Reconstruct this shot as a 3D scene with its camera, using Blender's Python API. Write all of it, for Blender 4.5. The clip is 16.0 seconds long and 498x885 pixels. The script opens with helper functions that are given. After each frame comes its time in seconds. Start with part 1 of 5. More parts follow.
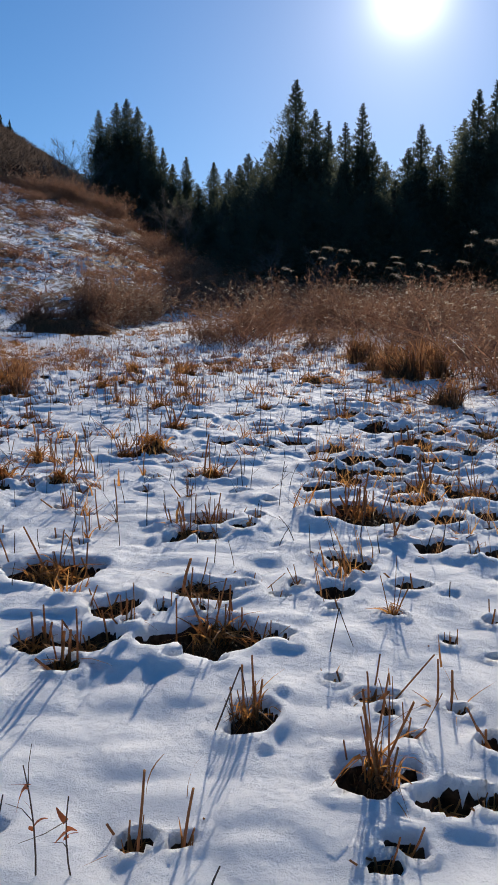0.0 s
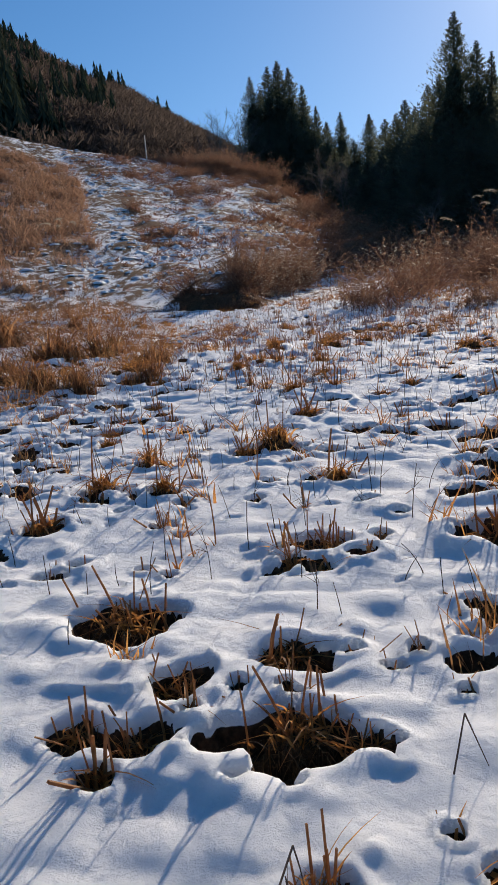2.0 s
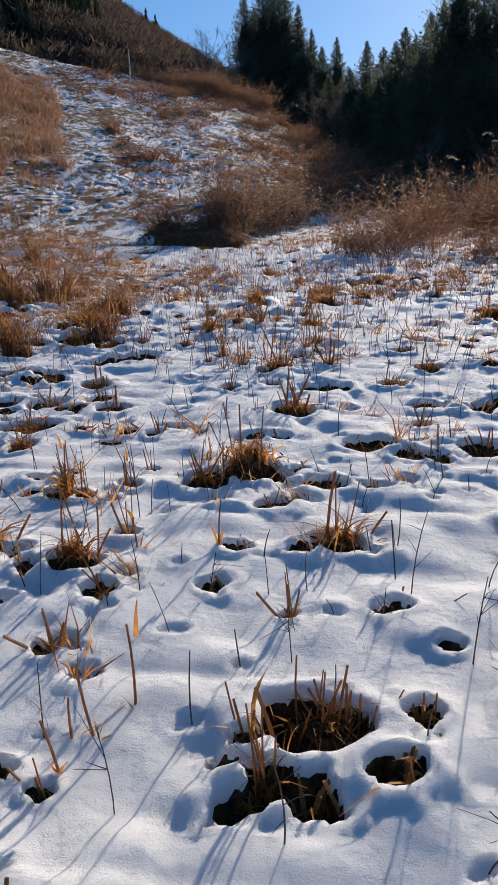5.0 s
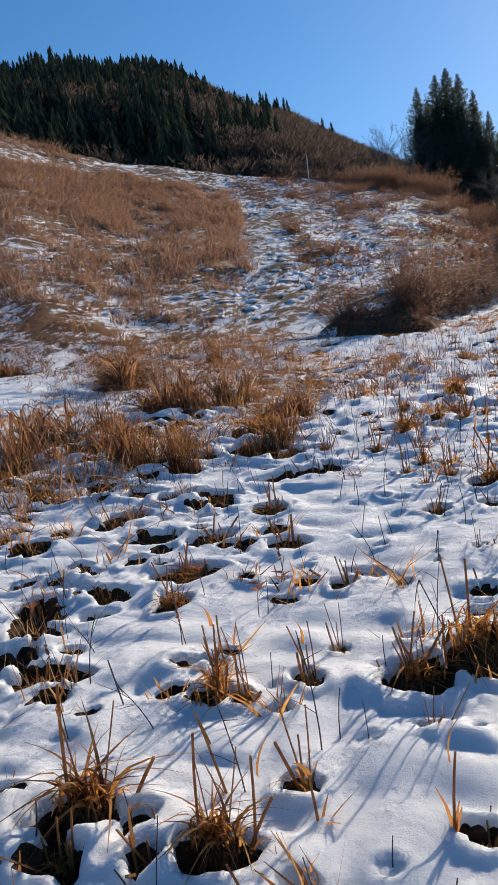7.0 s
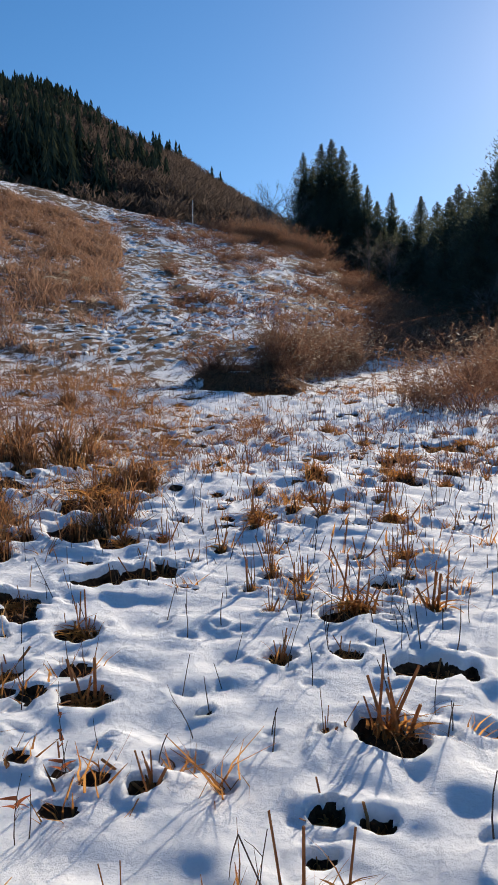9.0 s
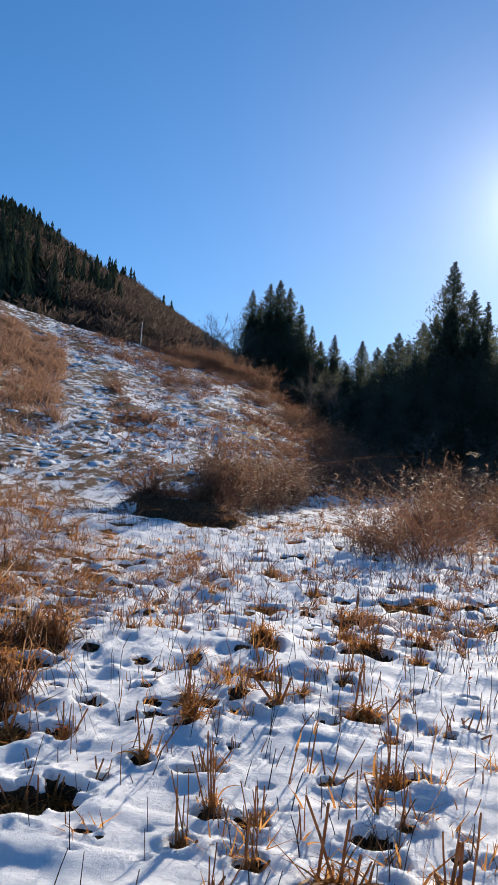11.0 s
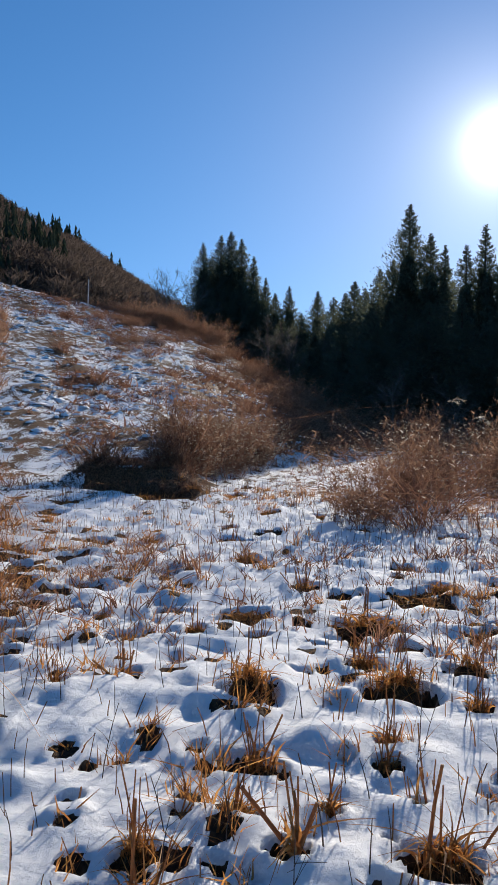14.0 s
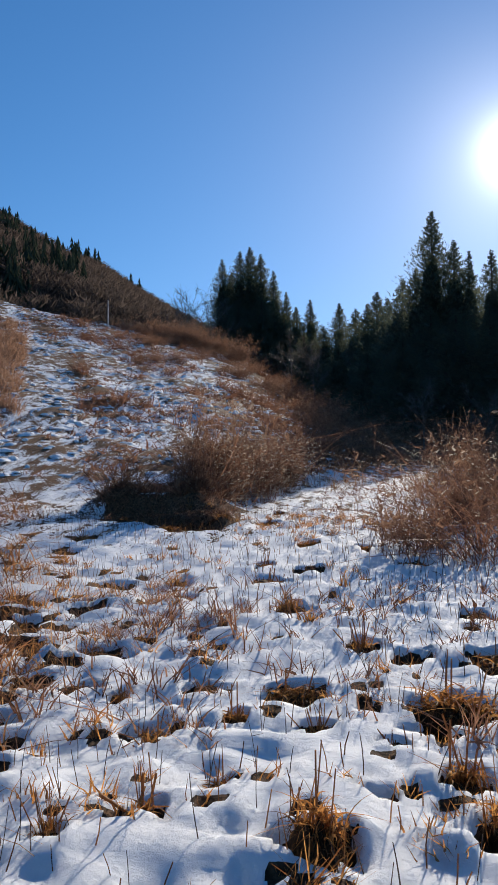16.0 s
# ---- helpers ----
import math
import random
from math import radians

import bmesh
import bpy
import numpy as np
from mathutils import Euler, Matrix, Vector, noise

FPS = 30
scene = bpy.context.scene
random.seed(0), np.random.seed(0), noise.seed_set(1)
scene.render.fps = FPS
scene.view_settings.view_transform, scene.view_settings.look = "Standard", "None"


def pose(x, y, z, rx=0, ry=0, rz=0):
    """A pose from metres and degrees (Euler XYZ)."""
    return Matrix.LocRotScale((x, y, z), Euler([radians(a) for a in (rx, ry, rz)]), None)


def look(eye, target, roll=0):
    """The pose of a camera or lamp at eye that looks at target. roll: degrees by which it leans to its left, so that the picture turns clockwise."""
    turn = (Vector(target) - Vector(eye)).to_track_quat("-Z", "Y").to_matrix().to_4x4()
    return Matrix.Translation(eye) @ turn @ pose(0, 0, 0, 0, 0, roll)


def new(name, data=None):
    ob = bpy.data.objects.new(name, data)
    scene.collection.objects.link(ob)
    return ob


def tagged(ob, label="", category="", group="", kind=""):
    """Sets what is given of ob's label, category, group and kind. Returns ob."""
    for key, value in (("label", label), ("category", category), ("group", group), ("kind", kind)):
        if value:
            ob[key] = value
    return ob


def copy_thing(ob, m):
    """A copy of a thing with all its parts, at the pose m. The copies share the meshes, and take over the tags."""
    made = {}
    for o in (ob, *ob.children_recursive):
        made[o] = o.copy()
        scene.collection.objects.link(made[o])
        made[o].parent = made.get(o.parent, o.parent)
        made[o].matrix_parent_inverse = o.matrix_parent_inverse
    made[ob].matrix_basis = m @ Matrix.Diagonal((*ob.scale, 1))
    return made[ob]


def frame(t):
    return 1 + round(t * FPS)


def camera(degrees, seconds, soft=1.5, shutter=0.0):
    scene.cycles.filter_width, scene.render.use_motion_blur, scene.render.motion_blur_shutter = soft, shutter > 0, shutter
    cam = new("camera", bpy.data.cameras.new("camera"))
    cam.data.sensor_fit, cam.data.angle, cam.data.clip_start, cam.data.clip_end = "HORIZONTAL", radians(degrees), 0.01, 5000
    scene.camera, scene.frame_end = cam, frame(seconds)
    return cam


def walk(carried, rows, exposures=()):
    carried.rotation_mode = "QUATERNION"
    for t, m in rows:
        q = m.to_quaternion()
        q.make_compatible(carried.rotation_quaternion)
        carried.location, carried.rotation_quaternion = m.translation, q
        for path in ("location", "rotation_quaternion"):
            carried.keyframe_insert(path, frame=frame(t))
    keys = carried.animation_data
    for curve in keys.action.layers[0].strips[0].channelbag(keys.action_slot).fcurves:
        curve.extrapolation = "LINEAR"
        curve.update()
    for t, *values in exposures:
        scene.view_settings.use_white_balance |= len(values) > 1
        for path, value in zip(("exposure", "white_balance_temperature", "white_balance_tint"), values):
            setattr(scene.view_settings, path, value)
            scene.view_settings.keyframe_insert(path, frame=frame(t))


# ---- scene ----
cam = camera(36.2, 16.0, soft=1.25)
PATH = [
    (0, (-0.131, 0.292, 1.292), (-0.095, 2.251, 0.894), -0.2),
    (0.5, (-0.107, 0.527, 1.272), (-0.198, 2.479, 0.844), -1.3),
    (1, (-0.058, 0.716, 1.326), (-0.212, 2.644, 0.818), -1.2),
    (1.5, (0.069, 0.925, 1.265), (-0.178, 2.841, 0.748), -2.7),
    (2, (0.14, 1.117, 1.318), (-0.27, 3.018, 0.851), -5.9),
    (2.5, (0.001, 1.351, 1.232), (-0.442, 3.251, 0.795), -6.1),
    (3, (-0.173, 1.656, 1.276), (-0.508, 3.541, 0.697), -3.1),
    (3.2, (-0.188, 1.727, 1.284), (-0.486, 3.599, 0.646), -2.7),
    (5.3, (-0.119, 2.952, 1.364), (-0.504, 4.812, 0.736), -3.1),
    (5.5, (-0.168, 3.037, 1.373), (-0.633, 4.901, 0.816), -1.7),
    (6, (-0.238, 3.366, 1.331), (-0.893, 5.233, 1.043), -0.6),
    (6.5, (-0.289, 3.619, 1.35), (-1.109, 5.422, 1.076), -5.6),
    (7, (-0.433, 3.918, 1.279), (-1.25, 5.706, 0.916), -8.5),
    (7.5, (-0.557, 4.151, 1.405), (-1.288, 5.959, 0.964), -7.8),
    (8, (-0.572, 4.236, 1.44), (-1.291, 6.054, 1.019), -5.0),
    (8.5, (-0.527, 4.521, 1.367), (-1.14, 6.388, 0.994), -3.4),
    (8.7, (-0.535, 4.649, 1.417), (-1.049, 6.553, 1.08), -2.8),
    (10.8, (-0.863, 5.828, 1.521), (-1.286, 7.782, 1.492), 2.0),
    (11, (-0.925, 5.954, 1.498), (-1.242, 7.928, 1.536), 3.2),
    (11.5, (-1.062, 6.253, 1.581), (-1.195, 8.243, 1.725), 5.0),
    (12, (-1.073, 6.601, 1.476), (-1.155, 8.599, 1.508), 4.7),
    (12.5, (-1.081, 6.912, 1.496), (-1.176, 8.906, 1.376), 3.7),
    (13, (-1.183, 7.22, 1.495), (-1.254, 9.216, 1.383), 3.2),
    (13.5, (-1.26, 7.549, 1.541), (-1.373, 9.544, 1.451), 2.2),
    (14, (-1.303, 7.981, 1.505), (-1.508, 9.969, 1.435), 0.5),
    (14.5, (-1.346, 8.232, 1.513), (-1.517, 10.223, 1.449), 0.2),
    (15, (-1.464, 8.54, 1.578), (-1.537, 10.538, 1.539), 0.8),
    (15.5, (-1.527, 8.806, 1.531), (-1.689, 10.799, 1.52), -0.1),
    (16, (-1.55, 9.139, 1.595), (-1.818, 11.121, 1.566), -1.4),
]

SUN_AZ, SUN_EL = 12.0, 18.6          # degrees, azimuth clockwise from +y
walk(cam, [(t, look(eye, target, roll)) for t, eye, target, roll in PATH], [(0.0, -0.2, 6780, 11), (1.5, -0.12, 7080, 12), (2.5, -0.1, 7180, 12), (5.5, -0.02, 7130, 12), (6.5, 0.1, 7080, 11), (8.5, 0.07, 7130, 11), (11.0, 0.2, 6880, 11), (11.5, 0.05, 6730, 10), (12.0, 0.0, 6780, 11), (12.5, -0.08, 6830, 11), (13.0, -0.02, 6780, 11), (14.0, 0.02, 6780, 10), (15.0, -0.02, 6780, 10), (16.0, 0.0, 6780, 10)])

# ---- light ----
world = bpy.data.worlds.new("sky")
scene.world = world
world.use_nodes = True
wt = world.node_tree
sky = wt.nodes.new("ShaderNodeTexSky")
sky.sky_type, sky.sun_disc = "NISHITA", False
sky.sun_elevation, sky.sun_rotation = radians(SUN_EL + 7.2), radians(SUN_AZ)      # the dome below is turned down as much
sky.altitude, sky.air_density, sky.dust_density, sky.ozone_density = 400, 1.0, 0.15, 3.0
deep = wt.nodes.new("ShaderNodeHueSaturation")
deep.inputs["Saturation"].default_value = 1.28
deep.inputs["Hue"].default_value = 0.502
wt.links.new(sky.outputs[0], deep.inputs["Color"])
# clear mountain air: the sky stays deep blue almost down to the horizon
dome = wt.nodes.new("ShaderNodeTexCoord")
lift = wt.nodes.new("ShaderNodeVectorMath")
lift.operation = "ADD"
lift.inputs[1].default_value = (0, 0, 0.14)
wt.links.new(dome.outputs["Generated"], lift.inputs[0])
wt.links.new(lift.outputs[0], sky.inputs[0])
wt.links.new(deep.outputs[0], wt.nodes["Background"].inputs[0])
wt.nodes["Background"].inputs[1].default_value = 0.139
# thin haze brightens the sky close round the sun
coord = wt.nodes.new("ShaderNodeTexCoord")
near_sun = wt.nodes.new("ShaderNodeVectorMath")
near_sun.operation = "DOT_PRODUCT"
wt.links.new(coord.outputs["Generated"], near_sun.inputs[0])
near_sun.inputs[1].default_value = [math.sin(radians(SUN_AZ)) * math.cos(radians(SUN_EL)), math.cos(radians(SUN_AZ)) * math.cos(radians(SUN_EL)), math.sin(radians(SUN_EL))]
total = wt.nodes["Background"].outputs[0]
for sharp, strength, colour in ((1500.0, 1.25, (1, 0.98, 0.95, 1)), (260.0, 0.33, (0.95, 0.97, 1, 1)), (45.0, 0.035, (0.8, 0.9, 1, 1))):
    power = wt.nodes.new("ShaderNodeMath")
    power.operation = "POWER"
    clip = wt.nodes.new("ShaderNodeMath")
    clip.operation = "MAXIMUM"
    clip.inputs[1].default_value = 0.0
    wt.links.new(near_sun.outputs["Value"], clip.inputs[0])
    wt.links.new(clip.outputs[0], power.inputs[0])
    power.inputs[1].default_value = sharp
    scale = wt.nodes.new("ShaderNodeMath")
    scale.operation = "MULTIPLY"
    scale.inputs[1].default_value = strength
    wt.links.new(power.outputs[0], scale.inputs[0])
    haze = wt.nodes.new("ShaderNodeBackground")
    haze.inputs[0].default_value = colour
    wt.links.new(scale.outputs[0], haze.inputs[1])
    both = wt.nodes.new("ShaderNodeAddShader")
    wt.links.new(total, both.inputs[0])
    wt.links.new(haze.outputs[0], both.inputs[1])
    total = both.outputs[0]
wt.links.new(total, wt.nodes["World Output"].inputs[0])
sun_data = bpy.data.lights.new("sun", "SUN")
sun_data.energy, sun_data.angle, sun_data.color = 5.5, radians(0.5), (1.0, 0.93, 0.82)
sun = new("sun", sun_data)
sun_dir = Vector((math.sin(radians(SUN_AZ)) * math.cos(radians(SUN_EL)), math.cos(radians(SUN_AZ)) * math.cos(radians(SUN_EL)), math.sin(radians(SUN_EL))))
sun.matrix_world = look(sun_dir * 100, (0, 0, 0))


# ---- materials ----
def material(name):
    m = bpy.data.materials.new(name)
    m.use_nodes = True
    nt = m.node_tree
    nt.nodes.clear()
    out = nt.nodes.new("ShaderNodeOutputMaterial")
    return m, nt, out


def node(nt, kind, inputs=(), operation="", attribute_name=""):
    n = nt.nodes.new(kind)
    if operation:
        n.operation = operation
    if attribute_name:
        n.attribute_name = attribute_name
    for k, v in dict(inputs).items():
        if isinstance(v, bpy.types.NodeSocket):
            nt.links.new(v, n.inputs[k])
        else:
            n.inputs[k].default_value = v
    return n


def ramp(nt, fac, *stops):
    n = node(nt, "ShaderNodeValToRGB", {"Fac": fac})
    e = n.color_ramp.elements
    while len(e) < len(stops):
        e.new(0.5)
    for el, (p, c) in zip(e, stops):
        el.position, el.color = p, (*c, 1) if len(c) == 3 else c
    return n.outputs[0]


def plant(name, dark, mid, light, translucent=0.4, rough=0.6, spec=0.3, scale=30, patchy=0.5):
    """Dry or living plant matter: colour differs from blade to blade and along it, light shines through."""
    m, nt, out = material(name)
    geo = node(nt, "ShaderNodeNewGeometry")
    ns = node(nt, "ShaderNodeTexNoise", {"Scale": scale, "Detail": 3.0, "Vector": geo.outputs["Position"]})
    own = node(nt, "ShaderNodeMath", {0: geo.outputs["Random Per Island"], 1: 1 - patchy}, operation="MULTIPLY")
    wide = node(nt, "ShaderNodeMapRange", {"Value": ns.outputs["Fac"], "From Min": 0.5 - 0.5 / (1 + 3 * max(patchy - 0.5, 0)), "From Max": 0.5 + 0.5 / (1 + 3 * max(patchy - 0.5, 0))})
    both = node(nt, "ShaderNodeMath", {0: wide.outputs[0], 1: patchy, 2: own.outputs[0]}, operation="MULTIPLY_ADD")
    col = ramp(nt, both.outputs[0], (0.22, dark), (0.5, mid), (0.78, light))
    p = node(nt, "ShaderNodeBsdfPrincipled", {"Base Color": col, "Roughness": rough, "Specular IOR Level": spec})
    tr = node(nt, "ShaderNodeBsdfTranslucent", {"Color": col})
    mx = node(nt, "ShaderNodeMixShader", {0: translucent, 1: p.outputs[0], 2: tr.outputs[0]})
    nt.links.new(mx.outputs[0], out.inputs[0])
    return m


def ground_material():
    """Snow over dead grass and earth; the point attribute snow says how thick the cover is."""
    m, nt, out = material("snow_over_earth")
    geo = node(nt, "ShaderNodeNewGeometry")
    pos = geo.outputs["Position"]
    cover = node(nt, "ShaderNodeAttribute", attribute_name="snow").outputs["Fac"]
    down = node(nt, "ShaderNodeMapping", {"Vector": pos, "Scale": (1.0, 0.4, 1.0)}).outputs[0]
    n1 = node(nt, "ShaderNodeTexNoise", {"Scale": 4.5, "Detail": 6.0, "Roughness": 0.65, "Vector": down}).outputs["Fac"]
    n2 = node(nt, "ShaderNodeTexNoise", {"Scale": 26.0, "Detail": 4.0, "Vector": pos}).outputs["Fac"]
    grain = node(nt, "ShaderNodeTexNoise", {"Scale": 190.0, "Detail": 4.0, "Roughness": 0.65, "Vector": pos}).outputs["Fac"]
    lumps = node(nt, "ShaderNodeTexNoise", {"Scale": 34.0, "Detail": 4.0, "Vector": pos}).outputs["Fac"]
    add = node(nt, "ShaderNodeMath", {0: n1, 1: n2}, operation="ADD").outputs[0]
    sc = node(nt, "ShaderNodeMath", {0: add, 1: 1.0}, operation="SUBTRACT").outputs[0]
    thin = node(nt, "ShaderNodeAttribute", attribute_name="patchy").outputs["Fac"]
    loose = node(nt, "ShaderNodeMath", {0: thin, 1: 1.55, 2: 0.15}, operation="MULTIPLY_ADD").outputs[0]
    tussock = node(nt, "ShaderNodeTexNoise", {"Scale": 2.6, "Detail": 6.0, "Roughness": 0.65, "Vector": down}).outputs["Fac"]
    broad = node(nt, "ShaderNodeMath", {0: tussock, 1: 0.5}, operation="SUBTRACT").outputs[0]
    broad = node(nt, "ShaderNodeMath", {0: broad, 1: thin}, operation="MULTIPLY").outputs[0]
    tot = node(nt, "ShaderNodeMath", {0: sc, 1: loose, 2: cover}, operation="MULTIPLY_ADD").outputs[0]
    tot = node(nt, "ShaderNodeMath", {0: broad, 1: 2.3, 2: tot}, operation="MULTIPLY_ADD").outputs[0]
    edge = node(nt, "ShaderNodeMapRange", {"Value": tot, "From Min": 0.48, "From Max": 0.52}).outputs[0]
    # snow
    bump = node(nt, "ShaderNodeBump", {"Strength": 1.0, "Distance": 0.011, "Height": grain}).outputs[0]
    bump2 = node(nt, "ShaderNodeBump", {"Strength": 0.6, "Distance": 0.02, "Height": lumps, "Normal": bump}).outputs[0]
    clods = node(nt, "ShaderNodeTexNoise", {"Scale": 5.0, "Detail": 3.0, "Vector": pos}).outputs["Fac"]
    bump2 = node(nt, "ShaderNodeBump", {"Strength": 0.65, "Distance": 0.06, "Height": clods, "Normal": bump2}).outputs[0]
    bump3 = node(nt, "ShaderNodeBump", {"Strength": thin, "Distance": 0.11, "Height": tussock, "Normal": bump2}).outputs[0]
    scol = ramp(nt, n2, (0.3, (0.84, 0.85, 0.87)), (0.7, (0.91, 0.91, 0.91)))
    snow = node(nt, "ShaderNodeBsdfPrincipled", {"Base Color": scol, "Roughness": 0.7, "Specular IOR Level": 0.08, "Subsurface Weight": 0.9, "Subsurface Radius": (1.0, 1.0, 1.0), "Subsurface Scale": 0.03, "Normal": bump3})
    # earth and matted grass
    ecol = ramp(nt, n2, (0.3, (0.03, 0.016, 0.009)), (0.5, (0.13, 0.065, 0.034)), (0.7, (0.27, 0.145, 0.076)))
    # earth colour falls to 0.42 where patchy is 0, as in field hollows
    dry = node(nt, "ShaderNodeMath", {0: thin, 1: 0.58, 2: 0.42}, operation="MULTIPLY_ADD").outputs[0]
    scaled_earth = node(nt, "ShaderNodeVectorMath", {0: ecol, "Scale": dry}, operation="SCALE").outputs[0]
    eb = node(nt, "ShaderNodeBump", {"Strength": 0.8, "Distance": 0.03, "Height": n2}).outputs[0]
    earth = node(nt, "ShaderNodeBsdfPrincipled", {"Base Color": scaled_earth, "Roughness": 0.9, "Specular IOR Level": 0.15, "Normal": eb})
    mx = node(nt, "ShaderNodeMixShader", {0: edge, 1: earth.outputs[0], 2: snow.outputs[0]})
    nt.links.new(mx.outputs[0], out.inputs[0])
    return m


def solid(name, c1, c2, rough=0.8, scale=20, bump=0.3, dist=0.01):
    m, nt, out = material(name)
    geo = node(nt, "ShaderNodeNewGeometry")
    ns = node(nt, "ShaderNodeTexNoise", {"Scale": scale, "Detail": 6.0, "Vector": geo.outputs["Position"]}).outputs["Fac"]
    col = ramp(nt, ns, (0.3, c1), (0.7, c2))
    b = node(nt, "ShaderNodeBump", {"Strength": bump, "Distance": dist, "Height": ns}).outputs[0]
    p = node(nt, "ShaderNodeBsdfPrincipled", {"Base Color": col, "Roughness": rough, "Normal": b})
    nt.links.new(p.outputs[0], out.inputs[0])
    return m


GROUND = ground_material()
STALK = plant("dry_stalk", (0.13, 0.06, 0.03), (0.36, 0.18, 0.075), (0.6, 0.34, 0.14), 0.55)
BLADE = plant("dry_leaf_blade", (0.14, 0.055, 0.02), (0.42, 0.18, 0.055), (0.66, 0.33, 0.1), 0.68)
CLUMP = plant("brown_clump_blade", (0.08, 0.032, 0.016), (0.29, 0.125, 0.053), (0.54, 0.29, 0.135), 0.55)
# darker than the blades: thatch of the tufts, painted shade inside the clumps
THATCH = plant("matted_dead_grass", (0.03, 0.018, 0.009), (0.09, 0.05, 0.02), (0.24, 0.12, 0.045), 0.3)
WEED = plant("dry_weed_stem", (0.035, 0.022, 0.018), (0.09, 0.055, 0.04), (0.17, 0.1, 0.06), 0.1)
RUSSET = plant("russet_leaf", (0.22, 0.05, 0.02), (0.36, 0.1, 0.035), (0.45, 0.16, 0.06), 0.5)
REED = plant("dry_reed", (0.11, 0.055, 0.034), (0.32, 0.172, 0.105), (0.56, 0.35, 0.225), 0.5, scale=6.0, patchy=0.75)
BRUSH = plant("brown_brush", (0.06, 0.028, 0.018), (0.22, 0.1, 0.058), (0.46, 0.24, 0.14), 0.45, scale=4.0, patchy=0.75)
REED_PALE = plant("pale_reed", (0.15, 0.075, 0.038), (0.28, 0.15, 0.072), (0.44, 0.26, 0.125), 0.4, scale=4)
TWIG = plant("bare_twig", (0.09, 0.045, 0.03), (0.25, 0.13, 0.08), (0.48, 0.29, 0.18), 0.5, scale=5, patchy=0.7)
GREY_TWIG = plant("grey_twig", (0.08, 0.065, 0.055), (0.15, 0.125, 0.105), (0.25, 0.21, 0.18), 0.25, scale=3)
PLUME = plant("pampas_plume", (0.3, 0.23, 0.16), (0.44, 0.36, 0.26), (0.6, 0.52, 0.4), 0.5)
NEEDLE = plant("cedar_needles", (0.075, 0.09, 0.065), (0.125, 0.142, 0.095), (0.18, 0.185, 0.12), 0.72, 0.7, 0.25, 0.7)
GREEN = plant("green_grass", (0.05, 0.09, 0.015), (0.11, 0.17, 0.03), (0.2, 0.26, 0.05), 0.5)
NEEDLE_FAR = plant("far_needles", (0.026, 0.038, 0.026), (0.052, 0.068, 0.044), (0.085, 0.095, 0.058), 0.2, 0.9, 0.0, 0.3)
BROWN_FAR = plant("far_bare_crowns", (0.06, 0.046, 0.038), (0.11, 0.083, 0.068), (0.18, 0.135, 0.108), 0.4, 0.9, 0.0, 0.15)
BARK = solid("cedar_bark", (0.05, 0.03, 0.02), (0.12, 0.075, 0.05), 0.9, 8, 0.6, 0.03)
POLE = solid("weathered_pole", (0.5, 0.48, 0.44), (0.62, 0.6, 0.56), 0.6, 12)
def peat():
    """Dense dead root fibre, streaked upright."""
    m, nt, out = material("matted_root_fibre")
    geo = node(nt, "ShaderNodeNewGeometry")
    long = node(nt, "ShaderNodeMapping", {"Vector": geo.outputs["Position"], "Scale": (130, 130, 14)}).outputs[0]
    fibre = node(nt, "ShaderNodeTexNoise", {"Scale": 1.0, "Detail": 4.0, "Vector": long}).outputs["Fac"]
    blotch = node(nt, "ShaderNodeTexNoise", {"Scale": 14.0, "Detail": 3.0, "Vector": geo.outputs["Position"]}).outputs["Fac"]
    both = node(nt, "ShaderNodeMath", {0: fibre, 1: blotch}, operation="ADD").outputs[0]
    half = node(nt, "ShaderNodeMath", {0: both, 1: 0.5}, operation="MULTIPLY").outputs[0]
    col = ramp(nt, half, (0.36, (0.022, 0.012, 0.007)), (0.52, (0.065, 0.034, 0.017)), (0.66, (0.16, 0.085, 0.038)))
    bump = node(nt, "ShaderNodeBump", {"Strength": 0.9, "Distance": 0.012, "Height": fibre}).outputs[0]
    p = node(nt, "ShaderNodeBsdfPrincipled", {"Base Color": col, "Roughness": 0.9, "Specular IOR Level": 0.1, "Normal": bump})
    nt.links.new(p.outputs[0], out.inputs[0])
    return m


PEAT = peat()

rng = np.random.default_rng(7)


# ---- geometry helpers ----
def value_noise(x, y, size, seed):
    """Smooth lattice noise, -1 to 1."""
    table = np.random.default_rng(seed).random(65536) * 2 - 1
    u, v = np.asarray(x) / size, np.asarray(y) / size
    i, j = np.floor(u).astype(np.int64), np.floor(v).astype(np.int64)
    f, g = u - i, v - j
    f, g = f * f * f * (f * (6 * f - 15) + 10), g * g * g * (g * (6 * g - 15) + 10)

    def at(p, q):
        return table[((p * 73856093) ^ (q * 19349663)) & 65535]
    return (at(i, j) * (1 - f) + at(i + 1, j) * f) * (1 - g) + (at(i, j + 1) * (1 - f) + at(i + 1, j + 1) * f) * g


def smooth(a, b, x):
    t = np.clip((x - a) / (b - a), 0, 1)
    return t * t * (3 - 2 * t)


def raw_mesh(name, verts, quads, mat, shade=False):
    """A mesh from arrays of corners and four-sided faces."""
    me = bpy.data.meshes.new(name)
    verts, quads = np.asarray(verts, np.float32), np.asarray(quads, np.int32)
    me.vertices.add(len(verts))
    me.vertices.foreach_set("co", verts.ravel())
    me.loops.add(quads.size)
    me.loops.foreach_set("vertex_index", quads.ravel())
    me.polygons.add(len(quads))
    me.polygons.foreach_set("loop_start", np.arange(0, quads.size, 4, dtype=np.int32))
    me.polygons.foreach_set("use_smooth", np.full(len(quads), shade))
    me.update(calc_edges=True)
    me.materials.append(mat)
    return me


